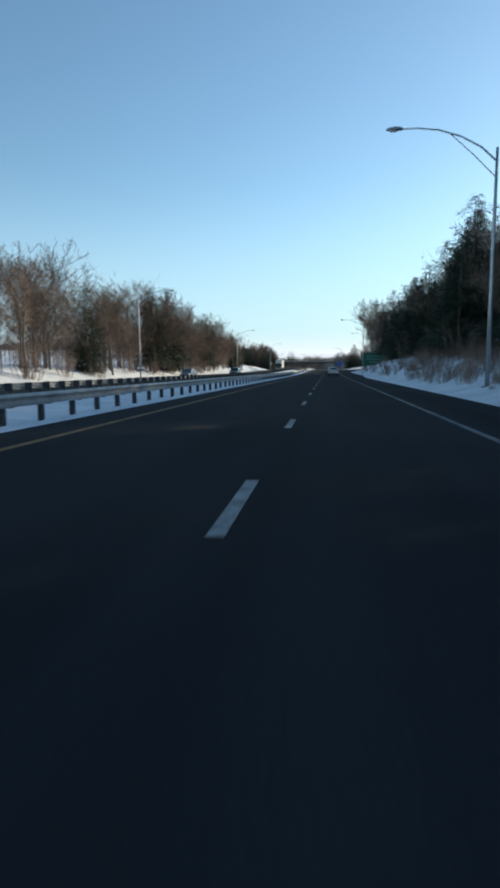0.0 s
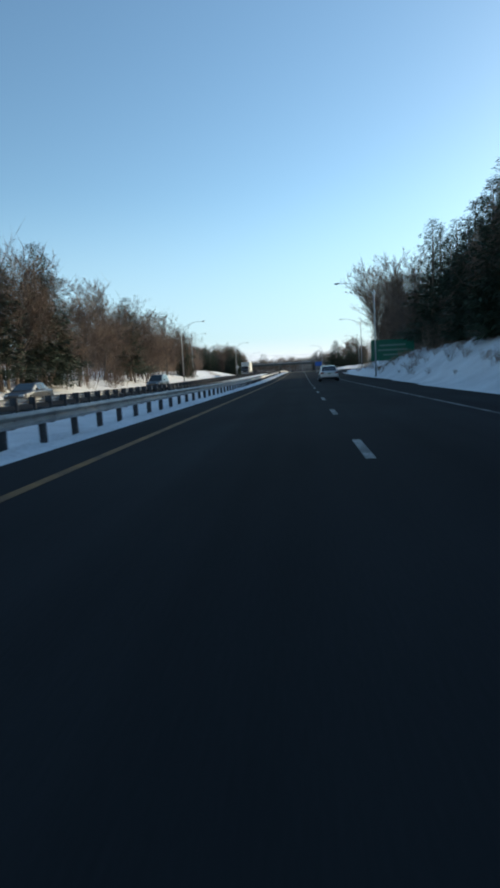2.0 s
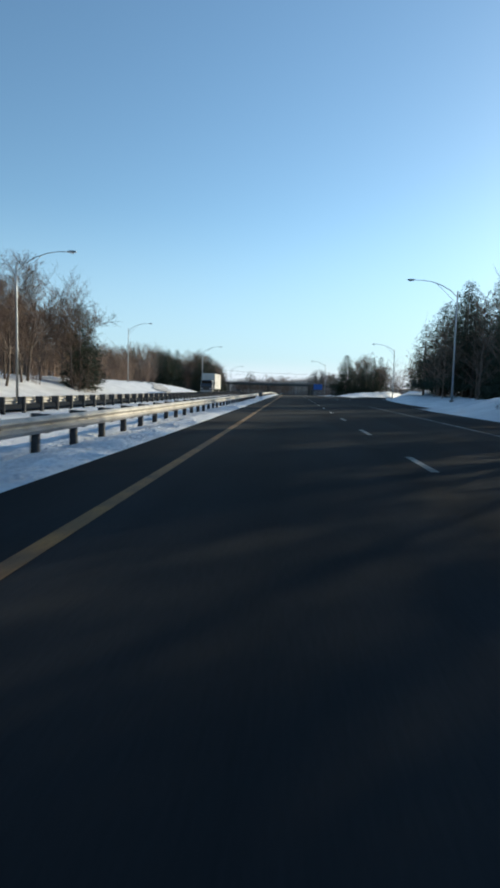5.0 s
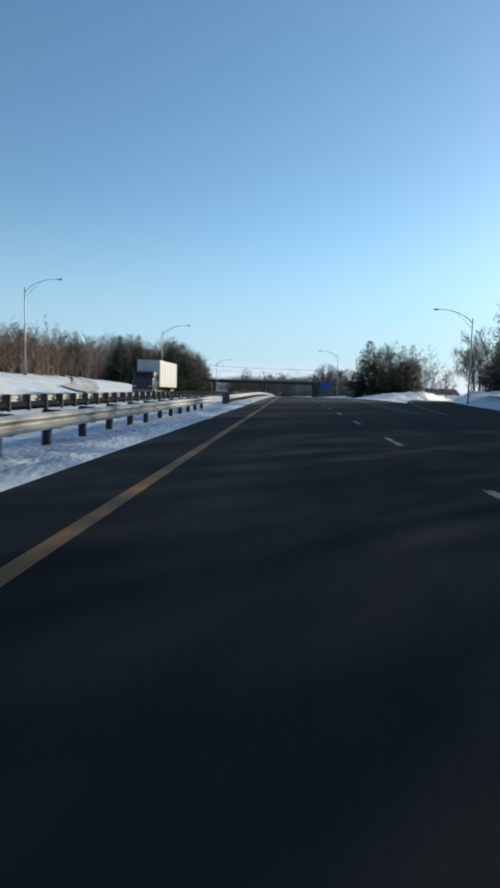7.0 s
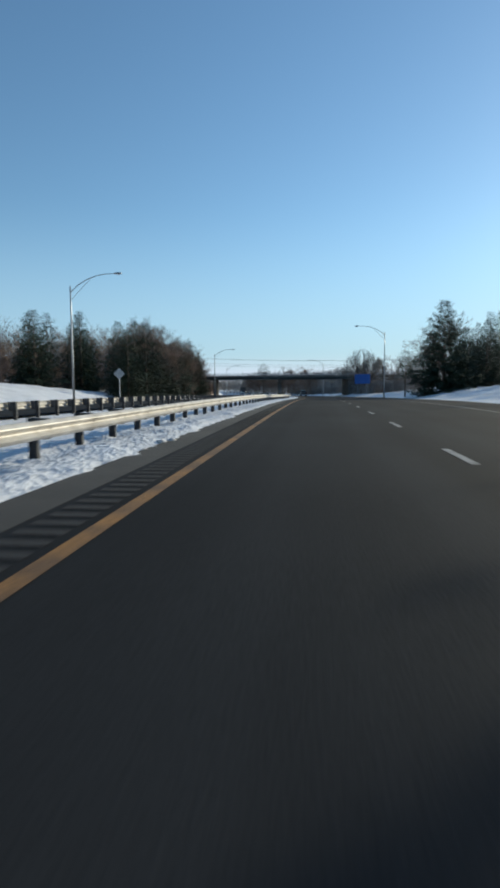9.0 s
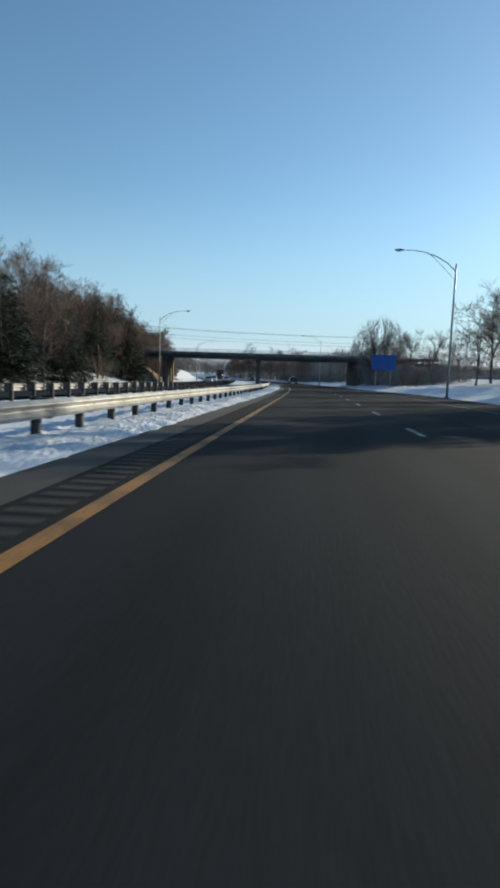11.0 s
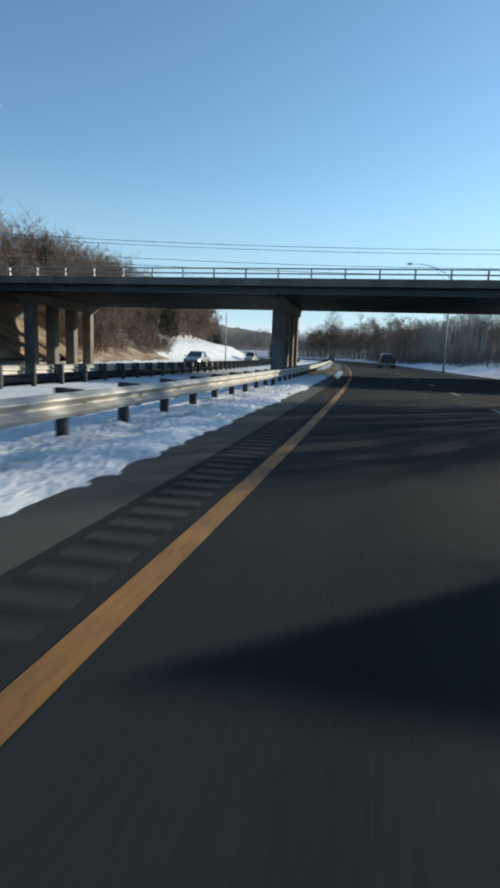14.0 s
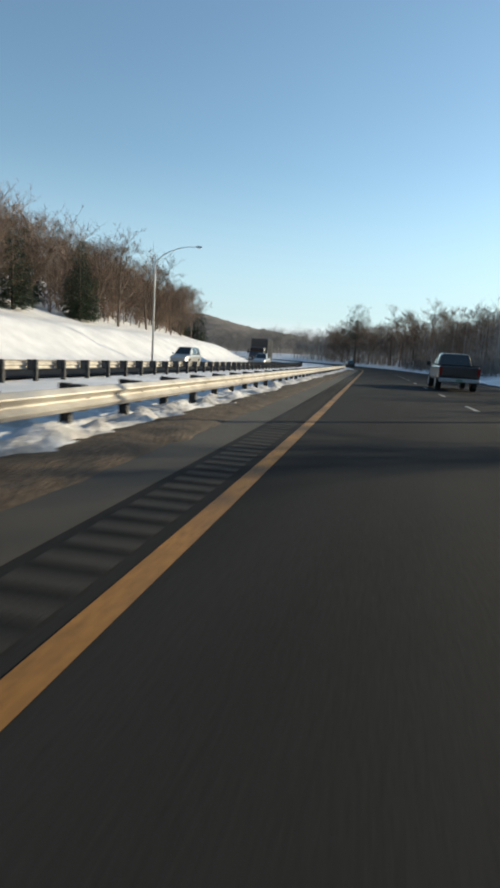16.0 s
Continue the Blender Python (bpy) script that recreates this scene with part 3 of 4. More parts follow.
def embankment(name, x_in, x_out, label):
    """Earth fill that carries the crossing road, sloping down towards the highway."""
    n, m = 26, 30
    V, F = [], []
    sgn = 1 if x_out > x_in else -1
    for i in range(n + 1):
        u = i / n
        x = x_in + (x_out - x_in) * u
        top = 4.2 * min(1.0, abs(x - x_in) / 6.0)
        for k in range(m + 1):
            w = k / m * 2 - 1
            y = BD / 2 + w * (BD / 2 + 12)
            side = max(0.0, abs(y - BD / 2) - BD / 2 - 0.3)
            z = max(-0.6, top - side * 0.55)
            z += 0.22 * noise.noise((x * 0.7, y * 0.7, 3)) + 0.1 * noise.noise((x * 2.3, y * 2.3, 7))
            V.append(road(x, BS + y - (x - PX) * SKEW, z + 0.3))
    for i in range(n):
        for k in range(m):
            a = i * (m + 1) + k
            q = (a, a + 1, a + m + 2, a + m + 1)
            F.append(q if sgn < 0 else q[::-1])
    return tagged(mesh_object(name, V, F, BANKMIX, None, True), label, "embankment", kind="structure")


BANKMIX = material("patchy_bank", (0.46, 0.36, 0.27), 0.9, 0, 0.35, 0.8, 7, 1.0, second=(0.17, 0.10, 0.058), deep=0.12)
brow = strip("bank_slope", [-23.2, -24.5, -26, -27.5, -29, -31, -33, -35.5], np.arange(380, 416, 1.2), lambda x, s: land(x, s) + 0.1 + 0.14 * wave(x, s, 1.7, 2.0) - 0.6 * smooth(404, 416, s), BANKMIX)
tagged(brow, "brown grassy slope with patches of snow beside the far lanes", "slope", kind="structure")
embankment("embankment_west", -23.4, -70, "brown earth bank with patchy snow under the bridge end")
embankment("embankment_east", 13.4, 60, "brown earth bank with patchy snow under the bridge end")
snow_strip("leaf_litter", 368.2, 386.5, 0.3, -4.6, -1.0, 14, LITTER, 0.06, 0.1, "brown leaf litter and grit under the bridge", 0.06)
ice = empty("ice_strip", spot(0, 372, 0), "thin pale strip of cracked wet ice on the shoulder", "ice")
rg = random.Random(12)
s = 363.5
while s < 381:
    n = rg.uniform(0.5, 1.5)
    w = 0.10 if s < 365 else (0.26 if s < 367 else 0.38)
    x1 = -0.6 + rg.uniform(-0.008, 0.008)
    bm = box(x1 - w - rg.uniform(0, 0.04), x1, 0, n - 0.03, -0.02, 0.022 + rg.uniform(-0.005, 0.006), 0.008)
    ob = part("ice_slab", bm, ICE, ice)
    ob.matrix_basis = ice.matrix_world.inverted() @ spot(0, s, 0)
    s += n

snow_strip("leaf_litter", 380, 470, 0.3, -2.6, -1.02, 8, LITTER, 0.06, 0.1, "brown leaf litter between snow and shoulder", 0.05)
snow_strip("snow_bank", 382.5, 500, 0.14, -4.6, -1.95, 18, CHUNK, 0.21, 0.6, "broken white snow chunks along the median guardrail")


def clods(s0, s1, count, x0, x1, seed, label):
    """Broken lumps of ploughed snow lying about."""
    rg = random.Random(seed)
    V, F = [], []
    g5 = (1 + 5 ** 0.5) / 2
    ball = [Vector(p).normalized() for p in ((-1, g5, 0), (1, g5, 0), (-1, -g5, 0), (1, -g5, 0), (0, -1, g5), (0, 1, g5), (0, -1, -g5), (0, 1, -g5), (g5, 0, -1), (g5, 0, 1), (-g5, 0, -1), (-g5, 0, 1))]
    faces = ((0, 11, 5), (0, 5, 1), (0, 1, 7), (0, 7, 10), (0, 10, 11), (1, 5, 9), (5, 11, 4), (11, 10, 2), (10, 7, 6), (7, 1, 8),
             (3, 9, 4), (3, 4, 2), (3, 2, 6), (3, 6, 8), (3, 8, 9), (4, 9, 5), (2, 4, 11), (6, 2, 10), (8, 6, 7), (9, 8, 1))
    for i in range(count):
        s, x = rg.uniform(s0, s1), rg.uniform(x0, x1)
        r = 0.035 + 0.11 * rg.random() ** 3
        g = float(land(min(x, -2.0), s)) + r * 0.25
        b = len(V)
        for p in ball:
            j = rg.uniform(0.7, 1.15)
            V.append(road(x + p.x * r * j, s + p.y * r * j * 1.25, g + p.z * r * 0.7 * j))
        F += [tuple(b + k for k in q) for q in faces]
    return tagged(mesh_object("snow_clods", V, F, CHUNK, None, True), label, "snow", kind="stuff")


clods(386.5, 470, 1000, -3.4, -1.95, 4, "broken clods of ploughed snow by the guardrail")
clods(-8, 369, 1200, -2.2, -1.2, 6, "small clods of ploughed snow by the shoulder")

# ---------------------------------------------------------------- trees
def branch_tree(seed, height, spread, thick, lean=0.1, vase=0.5, counts=(10, 6, 6, 4), twig=0.015):
    """Trunk with limbs, and the twigs as thin cones."""
    rng = random.Random(seed)
    tv, tf, wv, wf = [], [], [], []

    def cone(p, d, length, r):
        a = d.orthogonal().normalized()
        a.rotate(Matrix.Rotation(rng.uniform(0, 6.283), 3, d))
        b = len(wv)
        wv.extend((p - a * r, p + a * r, p + d * length + Vector((0, 0, 0.08 * length))))
        wf.append((b, b + 1, b + 2))

    def limb(p, d, length, r, level):
        if level == 4:
            cone(p, d, length, max(twig, r))
            return
        steps = (5, 4, 2, 1)[level]
        pts, rad = [p], [r]
        q, dd = p.copy(), d.copy()
        for i in range(steps):
            dd = (dd + Vector((rng.uniform(-1, 1), rng.uniform(-1, 1), rng.uniform(-0.4, 0.8))) * (0.1 + 0.06 * level)).normalized()
            q = q + dd * length / steps
            pts.append(q.copy())
            rad.append(max(twig * 0.6, r * (1 - 0.66 * (i + 1) / steps)))
        v, f = tube(pts, rad, (7, 5, 3, 3)[level], False)
        V, F = (wv, wf) if level >= 2 else (tv, tf)
        b = len(V)
        V += v
        F += [tuple(b + i for i in g) for g in f]
        for k in range(counts[level]):
            u = rng.uniform(0.28 if level == 0 else 0.15, 1.0)
            i = min(steps - 1, int(u * steps))
            a = pts[i].lerp(pts[i + 1], u * steps - i)
            ax = (pts[i + 1] - pts[i]).normalized()
            side = ax.orthogonal().normalized()
            side.rotate(Matrix.Rotation(rng.uniform(0, 6.283), 3, ax))
            nd = (ax * (1 - spread * 0.5) + side * spread * rng.uniform(0.6, 1.2) + Vector((0, 0, vase * 0.5))).normalized()
            limb(a, nd, length * rng.uniform(0.42, 0.68) * (1.15 - 0.3 * u), max(twig, rad[i] * 0.55), level + 1)

    limb(Vector((0, 0, -0.3)), Vector((rng.uniform(-lean, lean), rng.uniform(-lean, lean), 1)).normalized(), height * 0.72, thick, 0)
    return (tv, tf), (wv, wf)


TREES, CONIFERS, BUSHES = [], [], []


def bare_tree(seed, height, spread, thick, vase=0.5, counts=(10, 6, 6, 8)):
    root = empty("bare_tree", pose(0, 0, 0), "leafless brown deciduous tree with fine twigs", "tree", "bare roadside trees")
    (tv, tf), (wv, wf) = branch_tree(seed, height, spread, thick, 0.08, vase, counts)
    mesh_object("trunk", tv, tf, BARK, root, True)
    mesh_object("crown", wv, wf, TWIG, root)
    return root


def conifer(seed, height, width, ragged=0.25, bare=0.06, dome=False, sprays=10):
    rng = random.Random(seed)
    root = empty("conifer", pose(0, 0, 0), "dark green conifer tree with dense drooping boughs", "tree", "roadside conifers")
    v, f = tube([(0, 0, -0.3), (0, 0, height * 0.5), (0, 0, height * 0.98)], [height * 0.018, height * 0.011, 0.015], 7)
    mesh_object("trunk", v, f, BARK, root, True)
    V, F = [], []
    z = height * bare
    while z < height * 0.985:
        u = z / height
        reach = width * (1 - u) ** 0.72 * min(1.0, 0.6 + 4 * u) * rng.uniform(1 - ragged, 1 + ragged * 0.4) + 0.15
        if dome:
            reach = width * math.sin(math.pi * (0.2 + 0.78 * (u - bare) / (1 - bare))) ** 0.6 * rng.uniform(0.7, 1.1)
        n = max(4, int(4 + 6 * (1 - u)))
        w0 = rng.uniform(0, 6.283)
        for k in range(n):
            w = w0 + 6.283 * k / n + rng.uniform(-0.35, 0.35)
            L = reach * rng.uniform(0.75, 1.1)
            droop = -0.28 * (1 - u) + 0.3 * u
            seg = max(2, int(L / 0.4))
            for j in range(int(seg * 0.3), seg):
                t = (j + 0.6) / seg
                c = Vector((math.cos(w) * L * t, math.sin(w) * L * t, z + L * t * droop + 0.14 * L * t * t))
                for q in range(sprays):
                    a = w + rng.uniform(-1.25, 1.25)
                    e = rng.uniform(-0.6, 0.3)
                    ln = rng.uniform(0.4, 0.9) * (0.5 + 0.55 * (1 - u))
                    d = Vector((math.cos(a) * math.cos(e), math.sin(a) * math.cos(e), math.sin(e)))
                    s = d.cross(Vector((rng.uniform(-0.6, 0.6), rng.uniform(-0.6, 0.6), 1))).normalized() * ln * 0.09
                    b = len(V)
                    o = Vector((rng.uniform(-0.2, 0.2), rng.uniform(-0.2, 0.2), rng.uniform(-0.18, 0.18)))
                    V += [c + o - s * 0.4, c + o + d * ln * 0.5 + s, c + o + d * ln, c + o + d * ln * 0.5 - s]
                    F.append((b, b + 1, b + 2, b + 3))
        z += height * 0.025 * rng.uniform(0.7, 1.3) + 0.05
    mesh_object("crown", V, F, NEEDLE, root)
    return root


def shrub(seed, height):
    rng = random.Random(seed)
    root = empty("shrub", pose(0, 0, 0), "leafless brown thicket of thin upright stems", "shrub", "roadside thickets")
    V, F = [], []
    for i in range(22):
        w, r = rng.uniform(0, 6.283), rng.uniform(0, 0.9)
        p = Vector((math.cos(w) * r, math.sin(w) * r, -0.1))
        d = Vector((math.cos(w) * 0.4, math.sin(w) * 0.4, 1.3)).normalized()
        L = height * rng.uniform(0.6, 1.05)
        pts = [p]
        for k in range(4):
            d = (d + Vector((rng.uniform(-1, 1), rng.uniform(-1, 1), 0.1)) * 0.16).normalized()
            pts.append(pts[-1] + d * L / 4)
        v, f = tube(pts, [0.018, 0.015, 0.012, 0.009, 0.005], 3, False)
        b = len(V)
        V += v
        F += [tuple(b + j for j in g) for g in f]
        for k in range(9):
            j = rng.randint(1, 3)
            a = pts[j].lerp(pts[j + 1], rng.random())
            e = Vector((rng.uniform(-1, 1), rng.uniform(-1, 1), rng.uniform(0, 1.2))).normalized()
            o1 = e.orthogonal().normalized()
            o2 = e.cross(o1)
            b = len(V)
            V += [a + o1 * 0.013, a + (o1 * -0.5 + o2 * 0.866) * 0.013, a + (o1 * -0.5 - o2 * 0.866) * 0.013, a + e * L * 0.28 + Vector((0, 0, 0.06))]
            F += [(b, b + 1, b + 3), (b + 1, b + 2, b + 3), (b + 2, b, b + 3)]
    mesh_object("thicket", V, F, TWIG, root)
    return root


for i, (h, sp, th, vs) in enumerate([(11, 0.95, 0.17, 0.4), (13, 0.8, 0.2, 0.45), (10, 1.1, 0.16, 0.35), (14, 0.75, 0.2, 0.5), (12, 0.9, 0.18, 0.4)]):
    TREES.append(bare_tree(11 + i, h, sp, th, vs))


def dome_tree(seed, rx, z0, z1):
    """Short trunk, limbs fanning out into one rounded crown of fine twigs between heights z0 and z1."""
    rng = random.Random(seed)
    root = empty("bare_tree", pose(0, 0, 0), "leafless round-crowned tree with a dense fan of fine twigs", "tree", "bare roadside trees")
    tv, tf, wv, wf = [], [], [], []
    zc, rz = z0 + (z1 - z0) * 0.42, (z1 - z0) * 0.58

    def add(V, F, pts, rad, sides):
        v, f = tube(pts, rad, sides, False)
        b = len(V)
        V += v
        F += [tuple(b + i for i in g) for g in f]

    def bend(a, b, lift):
        m = a.lerp(b, 0.5) + Vector((0, 0, lift))
        return [a, a.lerp(m, 0.55), m, m.lerp(b, 0.55), b]

    def rim(w, e, k):
        return Vector((math.cos(w) * math.cos(e) * rx * k, math.sin(w) * math.cos(e) * rx * k, zc + math.sin(e) * rz * k))

    add(tv, tf, [Vector((0, 0, -0.3)), Vector((0.05, 0, 1.0)), Vector((0, 0.05, 2.0))], [0.3, 0.26, 0.22], 9)
    for i in range(26):
        w, e = i * 2.4 + rng.uniform(-0.3, 0.3), math.asin(rng.uniform(-0.3, 0.98))
        a = Vector((0, 0, rng.uniform(1.2, 2.0)))
        main = bend(a, rim(w, e, rng.uniform(0.72, 0.86)), 0.0 if e > 0.9 else 0.5)
        add(tv, tf, main, [0.10, 0.08, 0.06, 0.045, 0.03], 5)
        for j in range(9):
            u = rng.uniform(1.2, 4.0)
            k = min(3, int(u))
            p = main[k].lerp(main[k + 1], u - k)
            w2, e2 = w + rng.uniform(-0.55, 0.55), min(1.5, max(-0.5, e + rng.uniform(-0.5, 0.5)))
            sub = bend(p, rim(w2, e2, rng.uniform(0.8, 0.93)), 0.15)
            add(wv, wf, sub, [0.03, 0.025, 0.02, 0.016, 0.012], 3)
            for h in range(11):
                v = rng.uniform(1.0, 4.0)
                n = min(3, int(v))
                q = sub[n].lerp(sub[n + 1], v - n)
                tip = rim(w2 + rng.uniform(-0.3, 0.3), min(1.55, e2 + rng.uniform(-0.25, 0.3)), rng.uniform(0.9, 1.03))
                tip = q + (tip - q) * min(1.0, 1.6 / max(0.3, (tip - q).length))
                d = (tip - q).normalized().orthogonal().normalized() * 0.011
                b = len(wv)
                wv += [q - d, q + d, tip]
                wf.append((b, b + 1, b + 2))
    mesh_object("trunk", tv, tf, BARK, root, True)
    mesh_object("crown", wv, wf, TWIG_GREY, root)
    return root


ROUND = dome_tree(40, 5.1, 1.2, 11.4)
VASE = bare_tree(43, 12, 0.68, 0.16, 0.85, (15, 7, 6, 7))
for i, (h, w) in enumerate([(10, 3.7), (12, 3.6), (8.5, 3.4), (13, 3.9)]):
    CONIFERS.append(conifer(60 + i, h, w, 0.3 if i < 3 else 0.5, 0.05 if i < 3 else 0.12))
SPRUCE = conifer(71, 11.3, 4.7, 0.12, 0.02, False, 18)
PINE = conifer(70, 14.5, 3.6, 0.3, 0.42, True)
for i in range(2):
    BUSHES.append(shrub(80 + i, 2.4 + i))
placed = set()


def plant(master, x, s, scale=1.0, lift=-0.05):
    if x > 0 and 155 < s < 345 and abs(x - float(ramp_x(s))) < 5.5:
        return None
    m = spot(x, s, float(land(x, s)) + lift, random.uniform(0, 360)) @ Matrix.Scale(scale, 4)
    if master.name in placed:
        ob = copy_thing(master, Matrix())
        ob.matrix_basis = m
        return ob
    placed.add(master.name)
    master.matrix_basis = m
    return master


rng = random.Random(5)
def brush(name, spots, label, skin=None):
    """Low twiggy growth, too many stems to count: (across, along, size)."""
    V, F, n = [], [], 0
    for x, s, k in spots:
        d = rng.choice(BUSHES).children[0].data
        c = np.empty(len(d.vertices) * 3)
        d.vertices.foreach_get("co", c)
        m = np.array(spot(x, s, float(land(x, s)) - 0.03, rng.uniform(0, 360)) @ Matrix.Scale(k, 4))
        V.append(c.reshape(-1, 3) @ m[:3, :3].T + m[:3, 3])
        F += [tuple(i + n for i in p.vertices) for p in d.polygons]
        n += len(d.vertices)
    return tagged(mesh_object(name, np.concatenate(V), F, skin or TWIG), label, "brush", kind="stuff")


# woods left of the other carriageway
for s in np.arange(50, 206, 3.4):
    x = -25.0 - rng.uniform(0, 5)
    sc = rng.uniform(0.85, 1.0) if s < 80 else rng.uniform(0.8, 1.08) if s < 150 else rng.uniform(0.8, 1.0)
    plant(CONIFERS[rng.choice((1, 3))] if rng.random() < 0.1 else rng.choice(TREES), x, s + rng.uniform(-2, 2), sc)
    if rng.random() < 0.75:
        plant(rng.choice(BUSHES), -24 - rng.uniform(0, 4), s + rng.uniform(-2, 2), rng.uniform(0.8, 1.3))
for x, s, k, sc in [(-26, 102, 3, 1.15), (-26.5, 113, 1, 1.35), (-28, 119, 3, 1.25), (-26, 146, 3, 1.1)]:
    plant(CONIFERS[k], x, s, sc)
# further woods set back behind the open snow
for s in np.arange(200, 300, 4.5):
    x = -41 - rng.uniform(0, 12)
    plant(rng.choice(TREES) if rng.random() < 0.75 else CONIFERS[rng.choice((1, 3))], x, s, rng.uniform(0.55, 0.8))
for k in range(12):
    plant(CONIFERS[rng.choice((0, 1, 3))], -33 - rng.uniform(0, 14), 284 + k * 4, rng.uniform(0.75, 1.05))
for k in range(12):
    plant(rng.choice(TREES), -29 - rng.uniform(0, 8), 150 + k * 5, rng.uniform(0.62, 0.85))
for k in range(14):
    plant(CONIFERS[rng.choice((1, 3))] if k % 2 else rng.choice(TREES), 41 + rng.uniform(0, 14), 250 + k * 6, rng.uniform(1.0, 1.3))
# low twiggy growth on the shaded bank
low = []
for k in range(330):
    s = 20 + rng.uniform(0, 130) if k < 220 else 14 + 56 * rng.random() ** 1.3
    low.append((float(right_edge(s)) + 1.4 + rng.uniform(0, 4.5), s, rng.uniform(0.1, 0.34) if k < 220 else rng.uniform(0.2, 0.5)))
brush("bank_brush", low, "low dry twigs sticking out of the shaded snow bank")
# rows of tall conifers added, mostly out of view, to shade the road
for s in np.arange(-24, 150, 4.6):
    plant(CONIFERS[rng.choice((1, 3))], float(right_edge(s)) + 12 + rng.uniform(0, 9), s, rng.uniform(1.15, 1.35))
for s in np.arange(-30, 145, 8):
    plant(CONIFERS[rng.choice((1, 3))], float(right_edge(s)) + 23 + rng.uniform(0, 8), s, rng.uniform(1.25, 1.45))
for s in np.arange(135, 232, 8):
    plant(CONIFERS[rng.choice((1, 3))], 48 + rng.uniform(0, 8), s, rng.uniform(1.25, 1.45))
for k in range(22):
    plant(CONIFERS[rng.choice((1, 3))], 33 + rng.uniform(0, 13), 138 + k * 5, rng.uniform(1.45, 1.65) if k < 16 else rng.uniform(1.15, 1.35))
# tall conifers standing in sight right of the exit ramp
for x, s, sc in [(28.5, 212, 1.4), (31, 219, 1.45), (28.5, 224, 1.3), (33, 229, 1.45), (30.5, 235, 1.35), (35, 217, 1.5), (34, 238, 1.4)]:
    plant(CONIFERS[3], x, s, sc)
# conifers before the bridge
for x, s, k, sc in [(-24, 292, 0, 0.95), (-23.5, 299, 1, 0.95), (-27, 297, 1, 0.9), (-23.5, 307, 2, 1.05), (-26, 313, 0, 0.95), (-23.5, 321, 2, 0.9), (-27, 305, 1, 1.0),
                    (-25.5, 338, 3, 0.85), (-28, 345, 3, 0.95), (-26.5, 353, 3, 1.0), (-31, 334, 1, 1.0), (-24, 350, 0, 0.95), (-27, 355, 1, 0.9)]:
    plant(CONIFERS[k], x, s, sc)
for k in range(26):
    plant(rng.choice(TREES), -24 - rng.uniform(0, 14), 316 + rng.uniform(0, 44), rng.uniform(0.75, 1.0))
for k in range(16):
    plant(rng.choice(BUSHES), -23 - rng.uniform(0, 6), 300 + rng.uniform(0, 58), rng.uniform(0.9, 1.4))
for k in range(10):
    x = -24.5 - rng.uniform(0, 9)
    plant(rng.choice(TREES) if k % 3 else CONIFERS[1], x, 360 + rng.uniform(0, 9), rng.uniform(0.65, 0.95))
    plant(rng.choice(BUSHES), x + 1.2, 361 + rng.uniform(0, 10), rng.uniform(0.9, 1.4))
# hill woods beyond the bridge, left
for s in np.arange(388, 540, 4.0):
    x = -34 - rng.uniform(0, 7)
    plant(rng.choice(TREES) if rng.random() < 0.8 else CONIFERS[1], x, s, rng.uniform(0.7, 1.0))
# woods on the right bank
for s in np.arange(14, 150, 3.2):
    x = float(right_edge(s)) + 5.0 + rng.uniform(0, 4.5)
    sc = rng.uniform(0.75, 1.05)
    green = rng.random() < 0.5 and s < 118
    plant(CONIFERS[rng.choice((0, 1, 3))] if green else rng.choice(TREES), x, s + rng.uniform(-2, 2), sc * (0.95 if green else 0.76 if s > 60 else 0.6))
    if s < 118 and rng.random() < 0.4:
        plant(CONIFERS[rng.choice((1, 3))], x + 5, s, sc * 1.1)
    if rng.random() < 0.6:
        plant(rng.choice(BUSHES), float(right_edge(s)) + 4 + rng.uniform(0, 3), s, rng.uniform(0.7, 1.1))
# dark conifers beyond the exit
for k in range(12):
    plant(CONIFERS[rng.choice((1, 3))], 25 + rng.uniform(0, 11), 160 + k * 4.6, rng.uniform(0.85, 1.1))
# right of the exit and before the bridge
for x, s, k, sc in [(31, 196, 1, 1.25), (28, 206, 3, 1.15), (33, 203, 1, 1.4), (26, 188, 1, 0.95), (24.5, 180, 3, 0.85), (29, 183, 3, 1.0), (23.5, 292, 1, 0.75), (22.5, 297, 2, 0.95), (27, 303, 1, 0.9), (30, 308, 3, 0.9), (25.5, 311, 1, 0.8), (29, 316, 3, 0.85), (28.5, 240, 3, 1.12), (33, 243, 1, 1.15), (37, 238, 1, 1.0)]:
    plant(CONIFERS[k], x, s, sc)
for x, s, sc in [(27, 165, 0.9), (30, 175, 0.8), (33, 186, 0.9), (29, 262, 0.6), (33, 270, 0.6), (31, 302, 0.75), (31, 311, 0.8), (27, 322, 0.8), (32, 333, 0.9), (24, 338, 0.95), (27, 341, 1.0), (25.5, 333, 0.9), (29, 337, 1.0), (30.5, 343, 0.9), (22, 352, 0.55), (27, 354, 0.6), (20, 358, 0.7)]:
    plant(rng.choice(TREES), x, s, sc)
plant(ROUND, 14.6, 355)
plant(SPRUCE, 17.3, 288)
plant(PINE, 13.9, 296, 0.45)
plant(VASE, 14.6, 138, 1.12)
plant(VASE, 17.0, 144, 1.0)
plant(VASE, 17.5, 131, 1.0)
plant(BUSHES[0], 15.8, 338, 1.0)
plant(BUSHES[1], 17.5, 347, 1.0)
